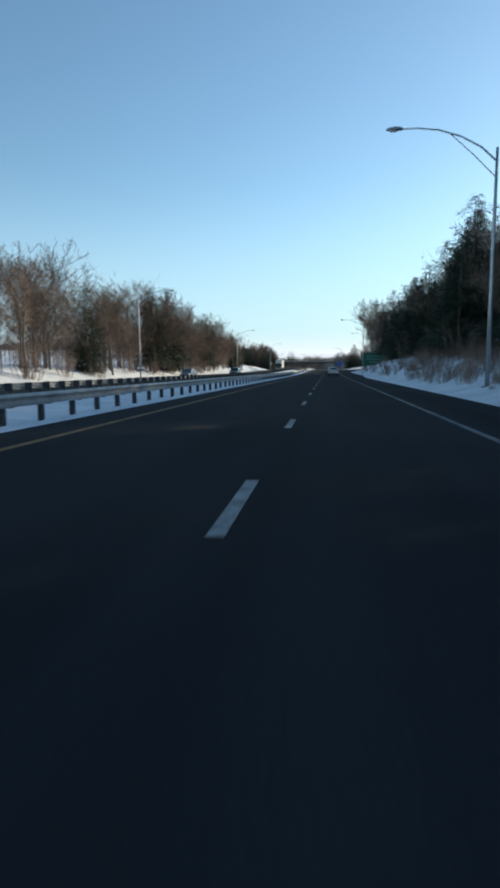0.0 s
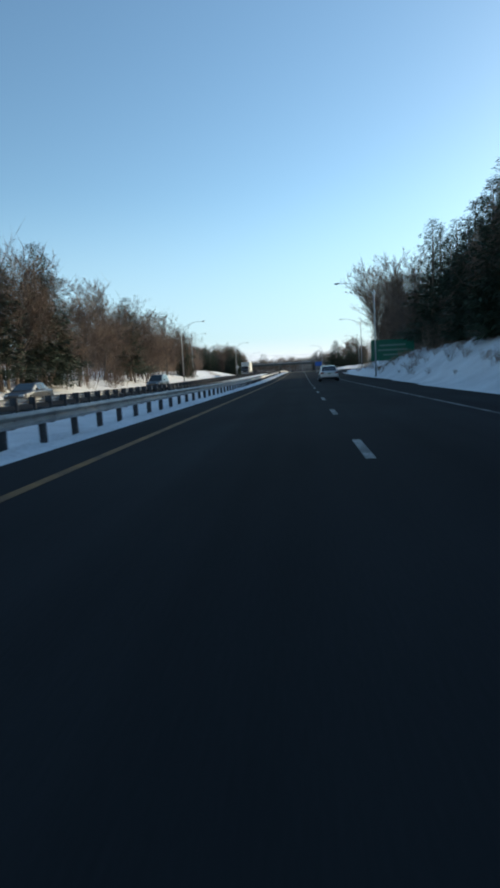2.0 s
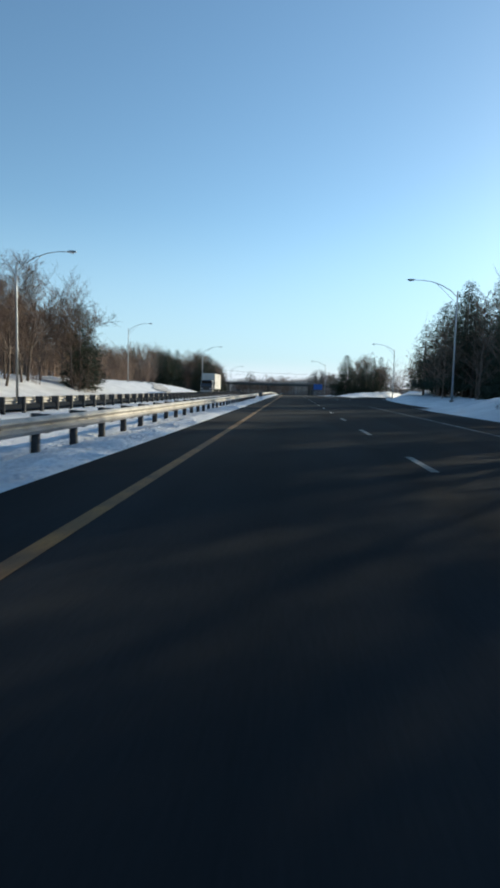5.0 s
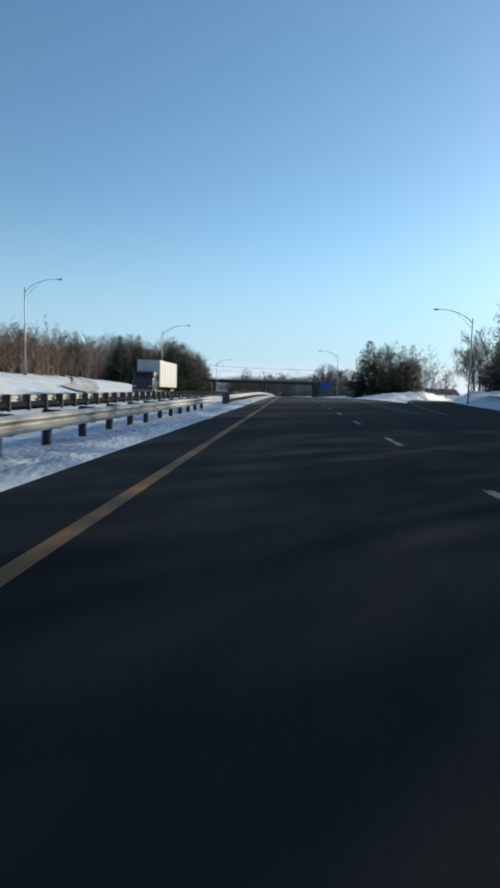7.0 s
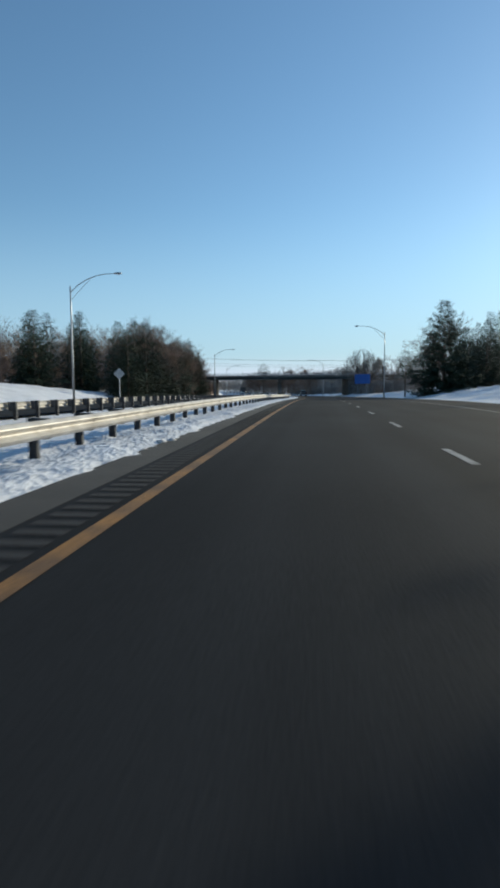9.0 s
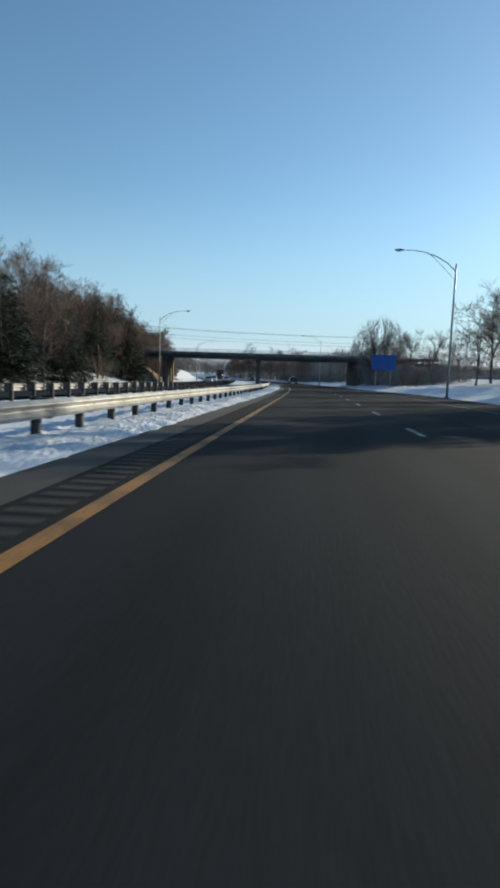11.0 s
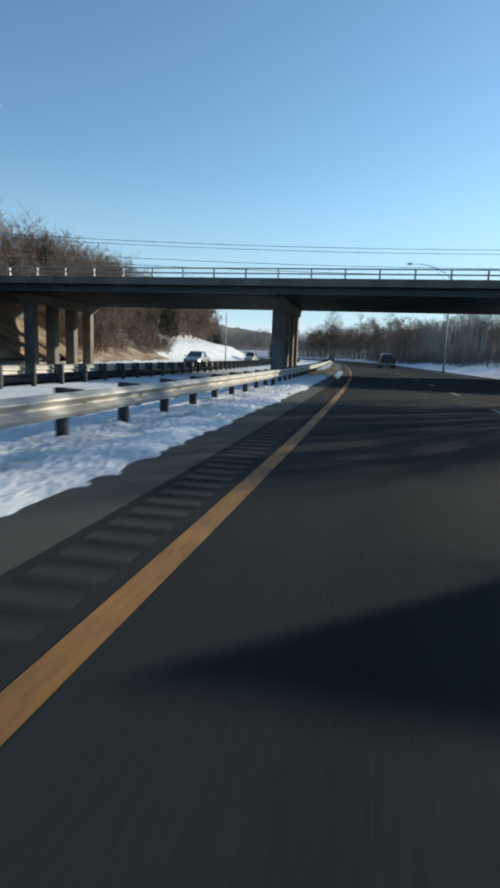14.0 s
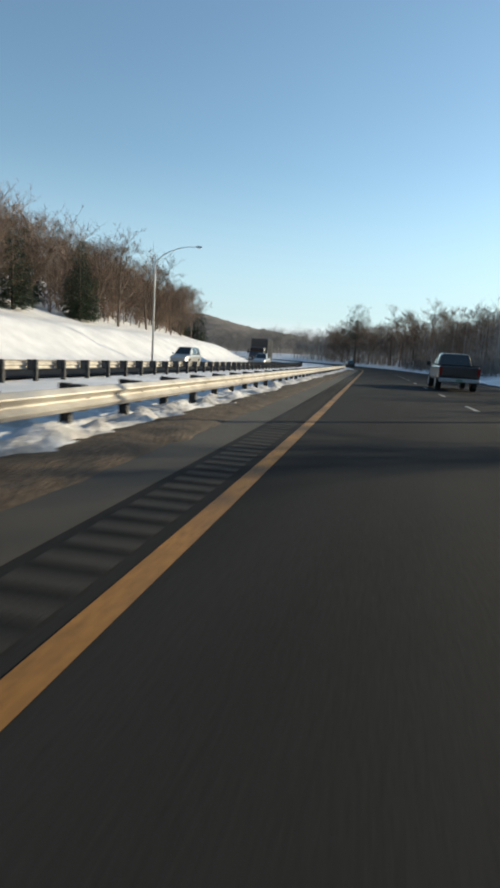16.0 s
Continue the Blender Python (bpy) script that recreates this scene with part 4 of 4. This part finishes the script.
# woods that close the view past the bend
for s in np.arange(396, 470, 4.5):
    plant(rng.choice(TREES), 24 + rng.uniform(0, 6), s, rng.uniform(0.5, 0.75))
    plant(rng.choice(BUSHES), 20 + rng.uniform(0, 5), s, 1.0)
for x, s, k, sc in ((19, 500, 1, 0.8), (23, 540, 3, 0.85), (21, 452, 1, 0.6)):
    plant(CONIFERS[k], x, s, sc)
plant(PINE, 16, 566, 1.3)
for s in np.arange(470, 600, 4.5):
    plant(rng.choice(TREES), 16 + rng.uniform(0, 4), s, rng.uniform(0.8, 1.1) * (0.8 if s < 500 else 1.0))
    plant(rng.choice(BUSHES), 15 + rng.uniform(0, 3), s, 1.1)

# brush on the bank beyond the bridge
brush("slope_brush", [(-24.5 - rng.uniform(0, 13), 381 + rng.uniform(0, 34), rng.uniform(0.45, 1.2)) for k in range(170)], "tangled brown brush on the sunlit slope past the bridge")
for k in range(14):
    plant(rng.choice(TREES), -28 - rng.uniform(0, 9), 384 + rng.uniform(0, 24), rng.uniform(0.5, 0.75))
brush("fill_brush", [(14.2 + rng.uniform(0, 13), 347 + rng.uniform(0, 17), rng.uniform(0.5, 1.3)) for k in range(110)], "tangled grey brush on the fill beside the bridge", TWIG_GREY)
brush("verge_brush", [(13.5 + rng.uniform(0, 8) - 2.0 * (s > 440), s, rng.uniform(0.35, 1.0)) for s in (396 + rng.uniform(0, 120) for k in range(170))], "low grey thicket along the verge of the bend", TWIG_GREY)
# brush on the fill beside the bridge
for k in range(18):
    x = -24 - rng.uniform(0, 16)
    side = rng.uniform(2, 9)
    plant(rng.choice(BUSHES), x, BS - (x - PX) * SKEW - side, rng.uniform(0.8, 1.2), max(0.0, 4.5 * min(1.0, (-23.4 - x) / 6) - side * 0.55 - float(land(x, BS)) ))
# woods set far back, too many to count
def far_woods(name, spots, h0, h1, seed, label, skin=None):
    rg = random.Random(seed)
    V, F = [], []
    for x, s in spots:
        if x > 0 and 170 < s < 345 and abs(x - float(ramp_x(s))) < 5:
            continue
        p = Vector(road(x, s, float(land(x, s)) - 0.2))
        h = rg.uniform(h0, h1)
        stems = [(p, p + Vector((rg.uniform(-0.7, 0.7), rg.uniform(-0.7, 0.7), h)), rg.uniform(0.05, 0.1))]
        for k in range(17):
            u = rg.uniform(0.12, 0.9)
            b0 = p + Vector((0, 0, h * u))
            w, l = rg.uniform(0, 6.283), h * rg.uniform(0.14, 0.4) * (1.25 - 0.7 * u)
            b1 = b0 + Vector((math.cos(w) * l, math.sin(w) * l, l * rg.uniform(0.5, 1.3)))
            stems.append((b0, b1, 0.04))
            for j in range(8):
                c0 = b0.lerp(b1, rg.uniform(0.3, 0.9))
                stems.append((c0, c0 + Vector((rg.uniform(-1, 1), rg.uniform(-1, 1), rg.uniform(0.2, 1.4))) * l * 0.45, 0.024))
        for b0, b1, r in stems:
            d = (b1 - b0).normalized()
            a = d.orthogonal().normalized()
            c = d.cross(a)
            n = len(V)
            if r < 0.03:
                w = rg.uniform(0, 3.14)
                e = (a * math.cos(w) + c * math.sin(w)) * r
                V += [b0 - e, b0 + e, b1]
                F.append((n, n + 1, n + 2))
                continue
            V += [b0 + a * r, b0 + (a * -0.5 + c * 0.866) * r, b0 + (a * -0.5 - c * 0.866) * r, b1]
            F += [(n, n + 1, n + 3), (n + 1, n + 2, n + 3), (n + 2, n, n + 3)]
    return tagged(mesh_object(name, V, F, skin or TWIG), label, "woods", kind="stuff")


rg = random.Random(21)
far_woods("far_woods", [(-46 - rg.uniform(0, 30), rg.uniform(100, 330)) for i in range(300)], 6.5, 9.5, 1, "bare brown winter woods behind the snow bank")
far_woods("far_woods", [(-31 - rg.uniform(0, 15), rg.uniform(60, 215)) for i in range(190)], 11, 17, 7, "bare brown winter woods behind the front trees")
far_woods("far_woods", [(-36 - rg.uniform(0, 26), rg.uniform(215, 345)) for i in range(240)], 5.5, 8.5, 8, "bare brown winter woods behind the open snow")
far_woods("far_thicket", [(-34 - rg.uniform(0, 26), rg.uniform(205, 345)) for i in range(260)], 2.5, 5, 9, "low brown winter thicket at the edge of the woods")
far_woods("far_woods", [(-37 - rg.uniform(0, 26), rg.uniform(392, 560)) for i in range(320)], 7, 10.5, 10, "bare brown winter woods on the lit slope")
far_woods("far_thicket", [(-36 - rg.uniform(0, 18), rg.uniform(388, 500)) for i in range(300)], 2.5, 5.5, 12, "low brown winter thicket on the hillside")
far_woods("far_woods", [(17 + rg.uniform(0, 20), rg.uniform(440, 625)) for i in range(460)], 6.5, 10.5, 11, "bare grey-brown winter woods by the bend", TWIG_GREY)
far_woods("far_woods", [(-40 - rg.uniform(0, 60), rg.uniform(290, 640)) for i in range(480)], 8, 13, 2, "bare brown winter woods up the hillside")
far_woods("far_woods", [(32 + rg.uniform(0, 45), rg.uniform(215, 350)) for i in range(300)], 7, 11, 3, "bare brown winter woods past the exit ramp")
far_woods("far_woods", [(21 + rg.uniform(0, 32), rg.uniform(15, 225)) for i in range(300)], 9, 14, 4, "bare brown winter woods on the bank")
far_woods("far_woods", [(24 + rg.uniform(0, 50), rg.uniform(392, 640)) for i in range(340)], 5.5, 9, 5, "bare grey-brown winter woods beyond the bend", TWIG_GREY)

far_woods("far_woods", [(15 + rg.uniform(0, 45), rg.uniform(560, 760)) for i in range(380)], 9, 13, 14, "bare grey winter woods closing the bend", TWIG_GREY)
# pale straight stems at the front of the woods by the bend
def slim_stems(name, spots, h0, h1, seed, label):
    rg = random.Random(seed)
    V, F = [], []
    for x, s in spots:
        p = Vector(road(x, s, float(land(x, s)) - 0.2))
        q = p + Vector((rg.uniform(-0.5, 0.5), rg.uniform(-0.5, 0.5), rg.uniform(h0, h1)))
        r = rg.uniform(0.05, 0.11)
        v, f = tube([p, p.lerp(q, 0.5) + Vector((rg.uniform(-0.15, 0.15), 0, 0)), q], [r, r * 0.7, 0.012], 4, False)
        n = len(V)
        V += v
        F += [tuple(n + i for i in g) for g in f]
    return tagged(mesh_object(name, V, F, PALE), label, "woods", kind="stuff")


slim_stems("far_stems", [(14.5 + rg.uniform(0, 14), rg.uniform(415, 610)) for i in range(520)], 4.5, 9.5, 31, "pale slender trunks at the edge of the woods by the bend")

# narrow road that winds up the lit bank
def side_road():
    line = [(-24.2, 233), (-25.5, 242), (-28.5, 250), (-33, 256), (-38, 259), (-43, 264), (-47, 272), (-49, 284)]
    pts = []
    for i in range(len(line) - 1):
        for k in range(6):
            u = k / 6
            pts.append(Vector((line[i][0] * (1 - u) + line[i + 1][0] * u, line[i][1] * (1 - u) + line[i + 1][1] * u)))
    V, F = [], []
    for i in range(1, len(pts) - 1):
        d = (pts[i + 1] - pts[i - 1]).normalized()
        for w in np.linspace(-1.7, 1.7, 6):
            q = pts[i] + Vector((d.y, -d.x)) * w
            V.append(road(q.x, q.y, float(land(q.x, q.y)) + 0.2))
    for i in range(len(pts) - 3):
        for k in range(5):
            F.append((i * 6 + k, i * 6 + k + 1, i * 6 + k + 7, i * 6 + k + 6))
    return tagged(mesh_object("side_road", V, F, DIRTY, None, True), "narrow gritted road winding up the snow bank", "road", kind="structure")


side_road()

# ---------------------------------------------------------------- far hills
def hill(name, cx, cy, half, depth, top, turn, label):
    V, F = [], []
    n, m = 120, 14
    for i in range(n + 1):
        for k in range(m + 1):
            u, w = i / n * 2 - 1, k / m
            z = top * (1 - u * u) ** 0.8 * math.sin(w * math.pi / 2) * (0.85 + 0.3 * noise.noise((u * 3, w * 2, cx * 0.01)))
            z += 5 * noise.noise((u * 40, w * 9, cx)) * w + 2.5 * noise.noise((u * 110, w * 25, cx)) * w
            V.append((u * half, w * depth, z - 4))
    for i in range(n):
        for k in range(m):
            a = i * (m + 1) + k
            F.append((a, a + m + 1, a + m + 2, a + 1))
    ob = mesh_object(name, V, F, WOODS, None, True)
    ob.matrix_world = pose(cx, cy, 0, 0, 0, turn)
    return tagged(ob, label, "hill", kind="structure")


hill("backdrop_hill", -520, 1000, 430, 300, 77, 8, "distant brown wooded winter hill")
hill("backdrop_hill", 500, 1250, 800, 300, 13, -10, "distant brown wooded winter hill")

# ---------------------------------------------------------------- signs
def sign(x, s, w, h, z, mat, label, bars, posts=2, diamond=False):
    root = empty("road_sign", spot(x, s, 0), label, "road sign")
    g = float(land(x, s))
    bm = box(-w / 2, w / 2, -0.02, 0.02, -h / 2, h / 2, 0.008)
    if diamond:
        bmesh.ops.rotate(bm, verts=bm.verts, cent=(0, 0, 0), matrix=Matrix.Rotation(radians(45), 3, "Y"))
    bmesh.ops.translate(bm, verts=bm.verts, vec=(0, 0, z))
    p = part("panel", bm, mat, root)
    for bx, bz, bw, bh in bars:
        part("legend_bar", box(bx - bw / 2, bx + bw / 2, -0.026, -0.018, z + bz - bh / 2, z + bz + bh / 2), LEGEND, p)
    xs = [0] if posts == 1 else [-w * 0.3, w * 0.3]
    for px in xs:
        part("post", box(px - 0.05, px + 0.05, 0.022, 0.122, g - 0.3, z + h * 0.45, 0.006), SIGNBACK, root)
    return root


sign(13.2, 344, 3.35, 2.1, 3.9, BLUE, "blue service sign on two steel posts", [])
sign(13.8, 118, 5.0, 2.4, 3.0, GREEN, "green exit guide sign on two steel posts", [(0, 0.55, 3.0, 0.22), (0, 0.0, 3.4, 0.22), (0, -0.55, 2.2, 0.2)])
sign(-22.2, 283, 1.0, 1.0, 3.2, SIGNBACK, "diamond road sign seen from its bare metal back", [], 1, True)

# ---------------------------------------------------------------- vehicles
def loft(sections, mat, name, parent, label="", cap=True):
    """Skin over cross-sections given as rings of points."""
    n = len(sections[0])
    V = [p for s in sections for p in s]
    F = []
    for i in range(len(sections) - 1):
        for k in range(n):
            k2 = (k + 1) % n
            F.append((i * n + k, i * n + k2, (i + 1) * n + k2, (i + 1) * n + k))
    if cap:
        F.append(tuple(range(n))[::-1])
        F.append(tuple(range((len(sections) - 1) * n, len(sections) * n)))
    ob = mesh_object(name, V, F, mat, parent, False, label)
    bv = ob.modifiers.new("soft", "BEVEL")
    bv.width, bv.segments, bv.limit_method, bv.angle_limit = 0.05, 2, "ANGLE", radians(25)
    return ob


def ring(y, z0, z1, w0, w1):
    h, d = z1 - z0, w1 - w0
    right = [(w0 * 0.92, z0), (w0 + d * 0.14, z0 + h * 0.14), (w0 + d * 0.86, z0 + h * 0.86), (w1 * 0.9, z1)]
    return [(a, y, z) for a, z in right] + [(-a, y, z) for a, z in reversed(right)]


def wheel(parent, x, y, r, w):
    bm = bmesh.new()
    bmesh.ops.create_cone(bm, cap_ends=True, segments=24, radius1=r, radius2=r, depth=w)
    bmesh.ops.rotate(bm, verts=bm.verts, cent=(0, 0, 0), matrix=Matrix.Rotation(radians(90), 3, "Y"))
    bmesh.ops.bevel(bm, geom=[e for e in bm.edges if len(e.link_faces) == 2 and e.calc_face_angle(0) > 1], offset=0.03, segments=2, affect="EDGES")
    bmesh.ops.translate(bm, verts=bm.verts, vec=(x, y, r))
    t = part("wheel", bm, BLACK, parent)
    bm = bmesh.new()
    bmesh.ops.create_cone(bm, cap_ends=True, segments=18, radius1=r * 0.62, radius2=r * 0.55, depth=0.03)
    bmesh.ops.rotate(bm, verts=bm.verts, cent=(0, 0, 0), matrix=Matrix.Rotation(radians(90 if x > 0 else -90), 3, "Y"))
    bmesh.ops.translate(bm, verts=bm.verts, vec=(x + math.copysign(w / 2 + 0.005, x), y, r))
    part("rim", bm, POLE, t)


def pane(name, corners, parent, inset=0.1, off=0.008, mat=None):
    """A thin glass plate just proud of a flat patch of bodywork."""
    c = [Vector(p) for p in corners]
    mid = sum(c, Vector()) / len(c)
    n = (c[1] - c[0]).cross(c[3] - c[0]).normalized()
    if n.dot(mid - Vector((0, 0, 0.9))) < 0:
        n = -n
    q = [p.lerp(mid, inset) for p in c]
    V = [p + n * off for p in q] + [p - n * 0.01 for p in q]
    F = [(0, 1, 2, 3), (7, 6, 5, 4), (0, 4, 5, 1), (1, 5, 6, 2), (2, 6, 7, 3), (3, 7, 4, 0)]
    return mesh_object(name, V, F, mat or PANE, parent)


def greenhouse(root, paint, W, belt, H, y0, y1, y2, y3):
    """Cabin from tail base y0, roof y1 to y2, to windscreen base y3."""
    wb, wt = W * 0.9, W * 0.7
    loft([ring(y0, belt - 0.06, belt + 0.01, wb * 0.97, wb * 0.95), ring(y1, belt - 0.06, H - 0.02, wb, wt), ring((y1 + y2) / 2, belt - 0.06, H + 0.02, wb, wt * 1.02),
          ring(y2, belt - 0.06, H - 0.03, wb, wt), ring(y3, belt - 0.08, belt, wb * 0.97, wb * 0.93)], paint, "cabin", root)
    pane("rear_window", [(-wb * 0.95, y0, belt + 0.01), (wb * 0.95, y0, belt + 0.01), (wt, y1, H - 0.02), (-wt, y1, H - 0.02)], root, 0.1)
    pane("windscreen", [(-wb * 0.93, y3, belt), (wb * 0.93, y3, belt), (wt, y2, H - 0.03), (-wt, y2, H - 0.03)], root, 0.08)
    ym = (y1 + y2) / 2
    for x in (-1, 1):
        pane("side_window", [(x * wb, y1, belt), (x * wb, ym, belt), (x * wt * 1.02, ym, H + 0.02), (x * wt, y1, H - 0.02)], root, 0.14)
        pane("side_window", [(x * wb, ym, belt), (x * wb, y2, belt), (x * wt, y2, H - 0.03), (x * wt * 1.02, ym, H + 0.02)], root, 0.14)


def car(m, paint, label, length=4.75, width=1.82, height=1.46, suv=0.0):
    """Nose towards +y."""
    root = empty("car", m, label, "car")
    L, W, H = length / 2, width / 2, height
    belt = 0.94 + suv * 0.12
    loft([ring(-L, 0.46, 0.88, W * 0.84, W * 0.80), ring(-L + 0.10, 0.28, belt + 0.01, W * 0.95, W * 0.86), ring(-L * 0.6, 0.22, belt + 0.03, W, W * 0.92), ring(0, 0.20, belt, W, W * 0.93),
          ring(L * 0.4, 0.22, belt - 0.02, W, W * 0.92), ring(L - 0.35, 0.24, 0.80 + suv * 0.15, W * 0.96, W * 0.84), ring(L, 0.34, 0.64 + suv * 0.15, W * 0.80, W * 0.72)], paint, "body", root)
    if suv:
        greenhouse(root, paint, W, belt, H, -L + 0.08, -L + 0.4, L * 0.12, L * 0.46)
    else:
        greenhouse(root, paint, W, belt, H, -L + 0.55, -L + 1.35, L * 0.1, L * 0.5)
    for x in (-1, 1):
        for y in (-L * 0.58, L * 0.6):
            wheel(root, x * (W - 0.1), y, 0.33 + suv * 0.04, 0.21)
        part("tail_light", box(x * W * 0.7 - 0.15, x * W * 0.7 + 0.15, -L - 0.012, -L + 0.22, 0.72, 0.88, 0.03), RED, root)
        part("headlight", box(x * W * 0.62 - 0.17, x * W * 0.62 + 0.17, L - 0.2, L + 0.006, 0.56 + suv * 0.12, 0.70 + suv * 0.12, 0.02), LAMPGLASS, root)
        part("mirror", box(x * (W + 0.06) - 0.09, x * (W + 0.06) + 0.09, L * 0.3, L * 0.3 + 0.1, belt, belt + 0.14, 0.03), paint, root)
    part("rear_bumper", box(-W * 0.88, W * 0.88, -L - 0.05, -L + 0.12, 0.40, 0.60, 0.04), paint, root)
    part("valance", box(-W * 0.8, W * 0.8, -L - 0.02, -L + 0.14, 0.26, 0.40, 0.02), BLACK, root, "black plastic lower rear panel")
    part("number_plate", box(-0.16, 0.16, -L - 0.025, -L - 0.008, 0.66, 0.80), LEGEND, root)
    return root


def pickup(m, paint, label):
    root = empty("pickup_truck", m, label, "pickup truck")
    W = 0.98
    loft([ring(-2.8, 0.55, 1.22, W * 0.96, W * 0.95), ring(-2.7, 0.5, 1.25, W, W * 0.97), ring(-0.7, 0.5, 1.25, W, W * 0.97), ring(1.4, 0.48, 1.24, W, W * 0.95), ring(2.6, 0.5, 1.15, W * 0.97, W * 0.88), ring(2.8, 0.55, 0.95, W * 0.9, W * 0.84)], paint, "body", root)
    greenhouse(root, paint, W, 1.24, 1.86, -0.85, -0.68, 0.85, 1.6)
    part("bed_cover", box(-W * 0.93, W * 0.93, -2.75, -0.85, 1.245, 1.30, 0.02), BLACK, root)
    part("tailgate", box(-W * 0.82, W * 0.82, -2.84, -2.79, 0.72, 1.2, 0.02), paint, root)
    part("bumper", box(-W * 0.98, W * 0.98, -2.98, -2.8, 0.45, 0.64, 0.03), POLE, root, "chrome rear bumper")
    part("number_plate", box(-0.16, 0.16, -2.995, -2.983, 0.48, 0.62), LEGEND, root)
    for x in (-1, 1):
        part("tail_light", box(x * W * 0.9 - 0.08, x * W * 0.9 + 0.08, -2.83, -2.7, 0.78, 1.18, 0.02), RED, root)
        part("mirror", box(x * (W + 0.14) - 0.1, x * (W + 0.14) + 0.1, 1.15, 1.25, 1.2, 1.42, 0.03), BLACK, root)
        for y in (-1.75, 1.8):
            wheel(root, x * (W - 0.13), y, 0.39, 0.26)
    return root


def box_truck(m, label, length=11.0, skin=BOX, note="cream white cargo box"):
    """Nose towards +y."""
    root = empty("box_truck", m, label, "truck")
    body = part("cargo_box", box(-1.25, 1.25, -length / 2, length / 2 - 2.6, 1.05, 3.95, 0.03), skin, root, note)
    for y in np.arange(-length / 2 + 0.6, length / 2 - 2.7, 1.2):
        for x in (-1.262, 1.262):
            part("seam", box(x - 0.008, x + 0.008, y - 0.02, y + 0.02, 1.1, 3.9), SIGNBACK, body)
    f = length / 2
    loft([ring(f - 2.35, 0.75, 2.7, 1.15, 1.1), ring(f - 0.9, 0.7, 2.65, 1.18, 1.08), ring(f - 0.3, 0.6, 1.75, 1.18, 1.1), ring(f, 0.6, 1.5, 1.1, 1.0)], DARK, "cab", root, "dark painted cab")
    part("windscreen", box(-0.95, 0.95, f - 0.62, f - 0.5, 1.75, 2.45, 0.02), PANE, root)
    part("chassis", box(-0.5, 0.5, -length / 2 + 0.3, f - 0.4, 0.6, 1.02, 0.02), BLACK, root)
    part("bumper", box(-1.1, 1.1, f - 0.05, f + 0.12, 0.45, 0.75, 0.03), POLE, root)
    for x in (-1, 1):
        part("headlight", box(x * 0.8 - 0.16, x * 0.8 + 0.16, f - 0.04, f + 0.03, 0.95, 1.15, 0.02), LAMPGLASS, root)
        part("mirror", box(x * 1.35 - 0.09, x * 1.35 + 0.09, f - 1.0, f - 0.9, 1.7, 2.3, 0.02), BLACK, root)
        for y in (-length / 2 + 1.6, -length / 2 + 2.7, f - 1.1):
            wheel(root, x * 1.0, y, 0.48, 0.28)
    return root


car(spot(5.6, 104.5, 0.01), SILVER, "silver four-door sedan on the open asphalt lane")
pickup(spot(5.2, 412, 0.01), GREYPAINT, "dark grey pickup truck on the open asphalt lane")
o = lambda s: float(land(-15.0, s)) + 0.035
car(spot(-16.5, 88, o(88), 180), DARK, "dark oncoming car behind the guardrail")
car(spot(-13.0, 112, o(112), 180), DARK, "dark oncoming car behind the guardrail", suv=1.0, height=1.7)
box_truck(spot(-14.0, 232.5, o(232.5), 180), "oncoming truck with cream white cargo box and dark cab", 12.0)
car(spot(-13.0, 455, o(455), 180), SILVER, "silver oncoming car on the far bend", suv=1.0, height=1.7)
car(spot(-16.0, 432, o(432), 180), SILVER, "pale oncoming car beyond the bridge", suv=1.0, height=1.75)
car(spot(-15.0, 389, o(389), 180), SILVER, "silver oncoming car just beyond the bridge")
box_truck(spot(-15.5, 468, o(468), 180), "dark oncoming truck far beyond the bridge", 8.0, DARK, "dark cargo box")
car(spot(2.0, 520, 0.01), DARK, "dark car far ahead on the bend")

# ---------------------------------------------------------------- overhead wires
def cable(x0, s0, z0, x1, s1, z1, sag, r=0.02):
    p, q = Vector(road(x0, s0, z0)), Vector(road(x1, s1, z1))
    pts = [p.lerp(q, i / 16) - Vector((0, 0, sag * (1 - (i / 8 - 1) ** 2))) for i in range(17)]
    v, f = tube(pts, [r] * 17, 5)
    return tagged(mesh_object("power_cable", v, f, WIRE), "thin dark overhead power cable above the bridge", "cable", "overhead power cables")


def utility_pole(x, s):
    root = empty("utility_pole", spot(x, s, 4.5), "brown wooden utility pole beside the bridge road", "utility pole")
    v, f = tube([(0, 0, -1), (0, 0, 7.6)], [0.15, 0.1], 9)
    mesh_object("pole", v, f, BARK, root, True)
    part("crossarm", box(-0.06, 0.06, -1.1, 1.1, 6.8, 6.95, 0.01), BARK, root)


utility_pole(-34, 385)
utility_pole(42, 385)
for ds, z in ((-1.0, 11.5), (1.0, 11.5), (0.2, 10.2), (0.2, 9.6)):
    cable(-34, 385 + ds, z, 42, 385 + ds, z - 0.6, 0.9)
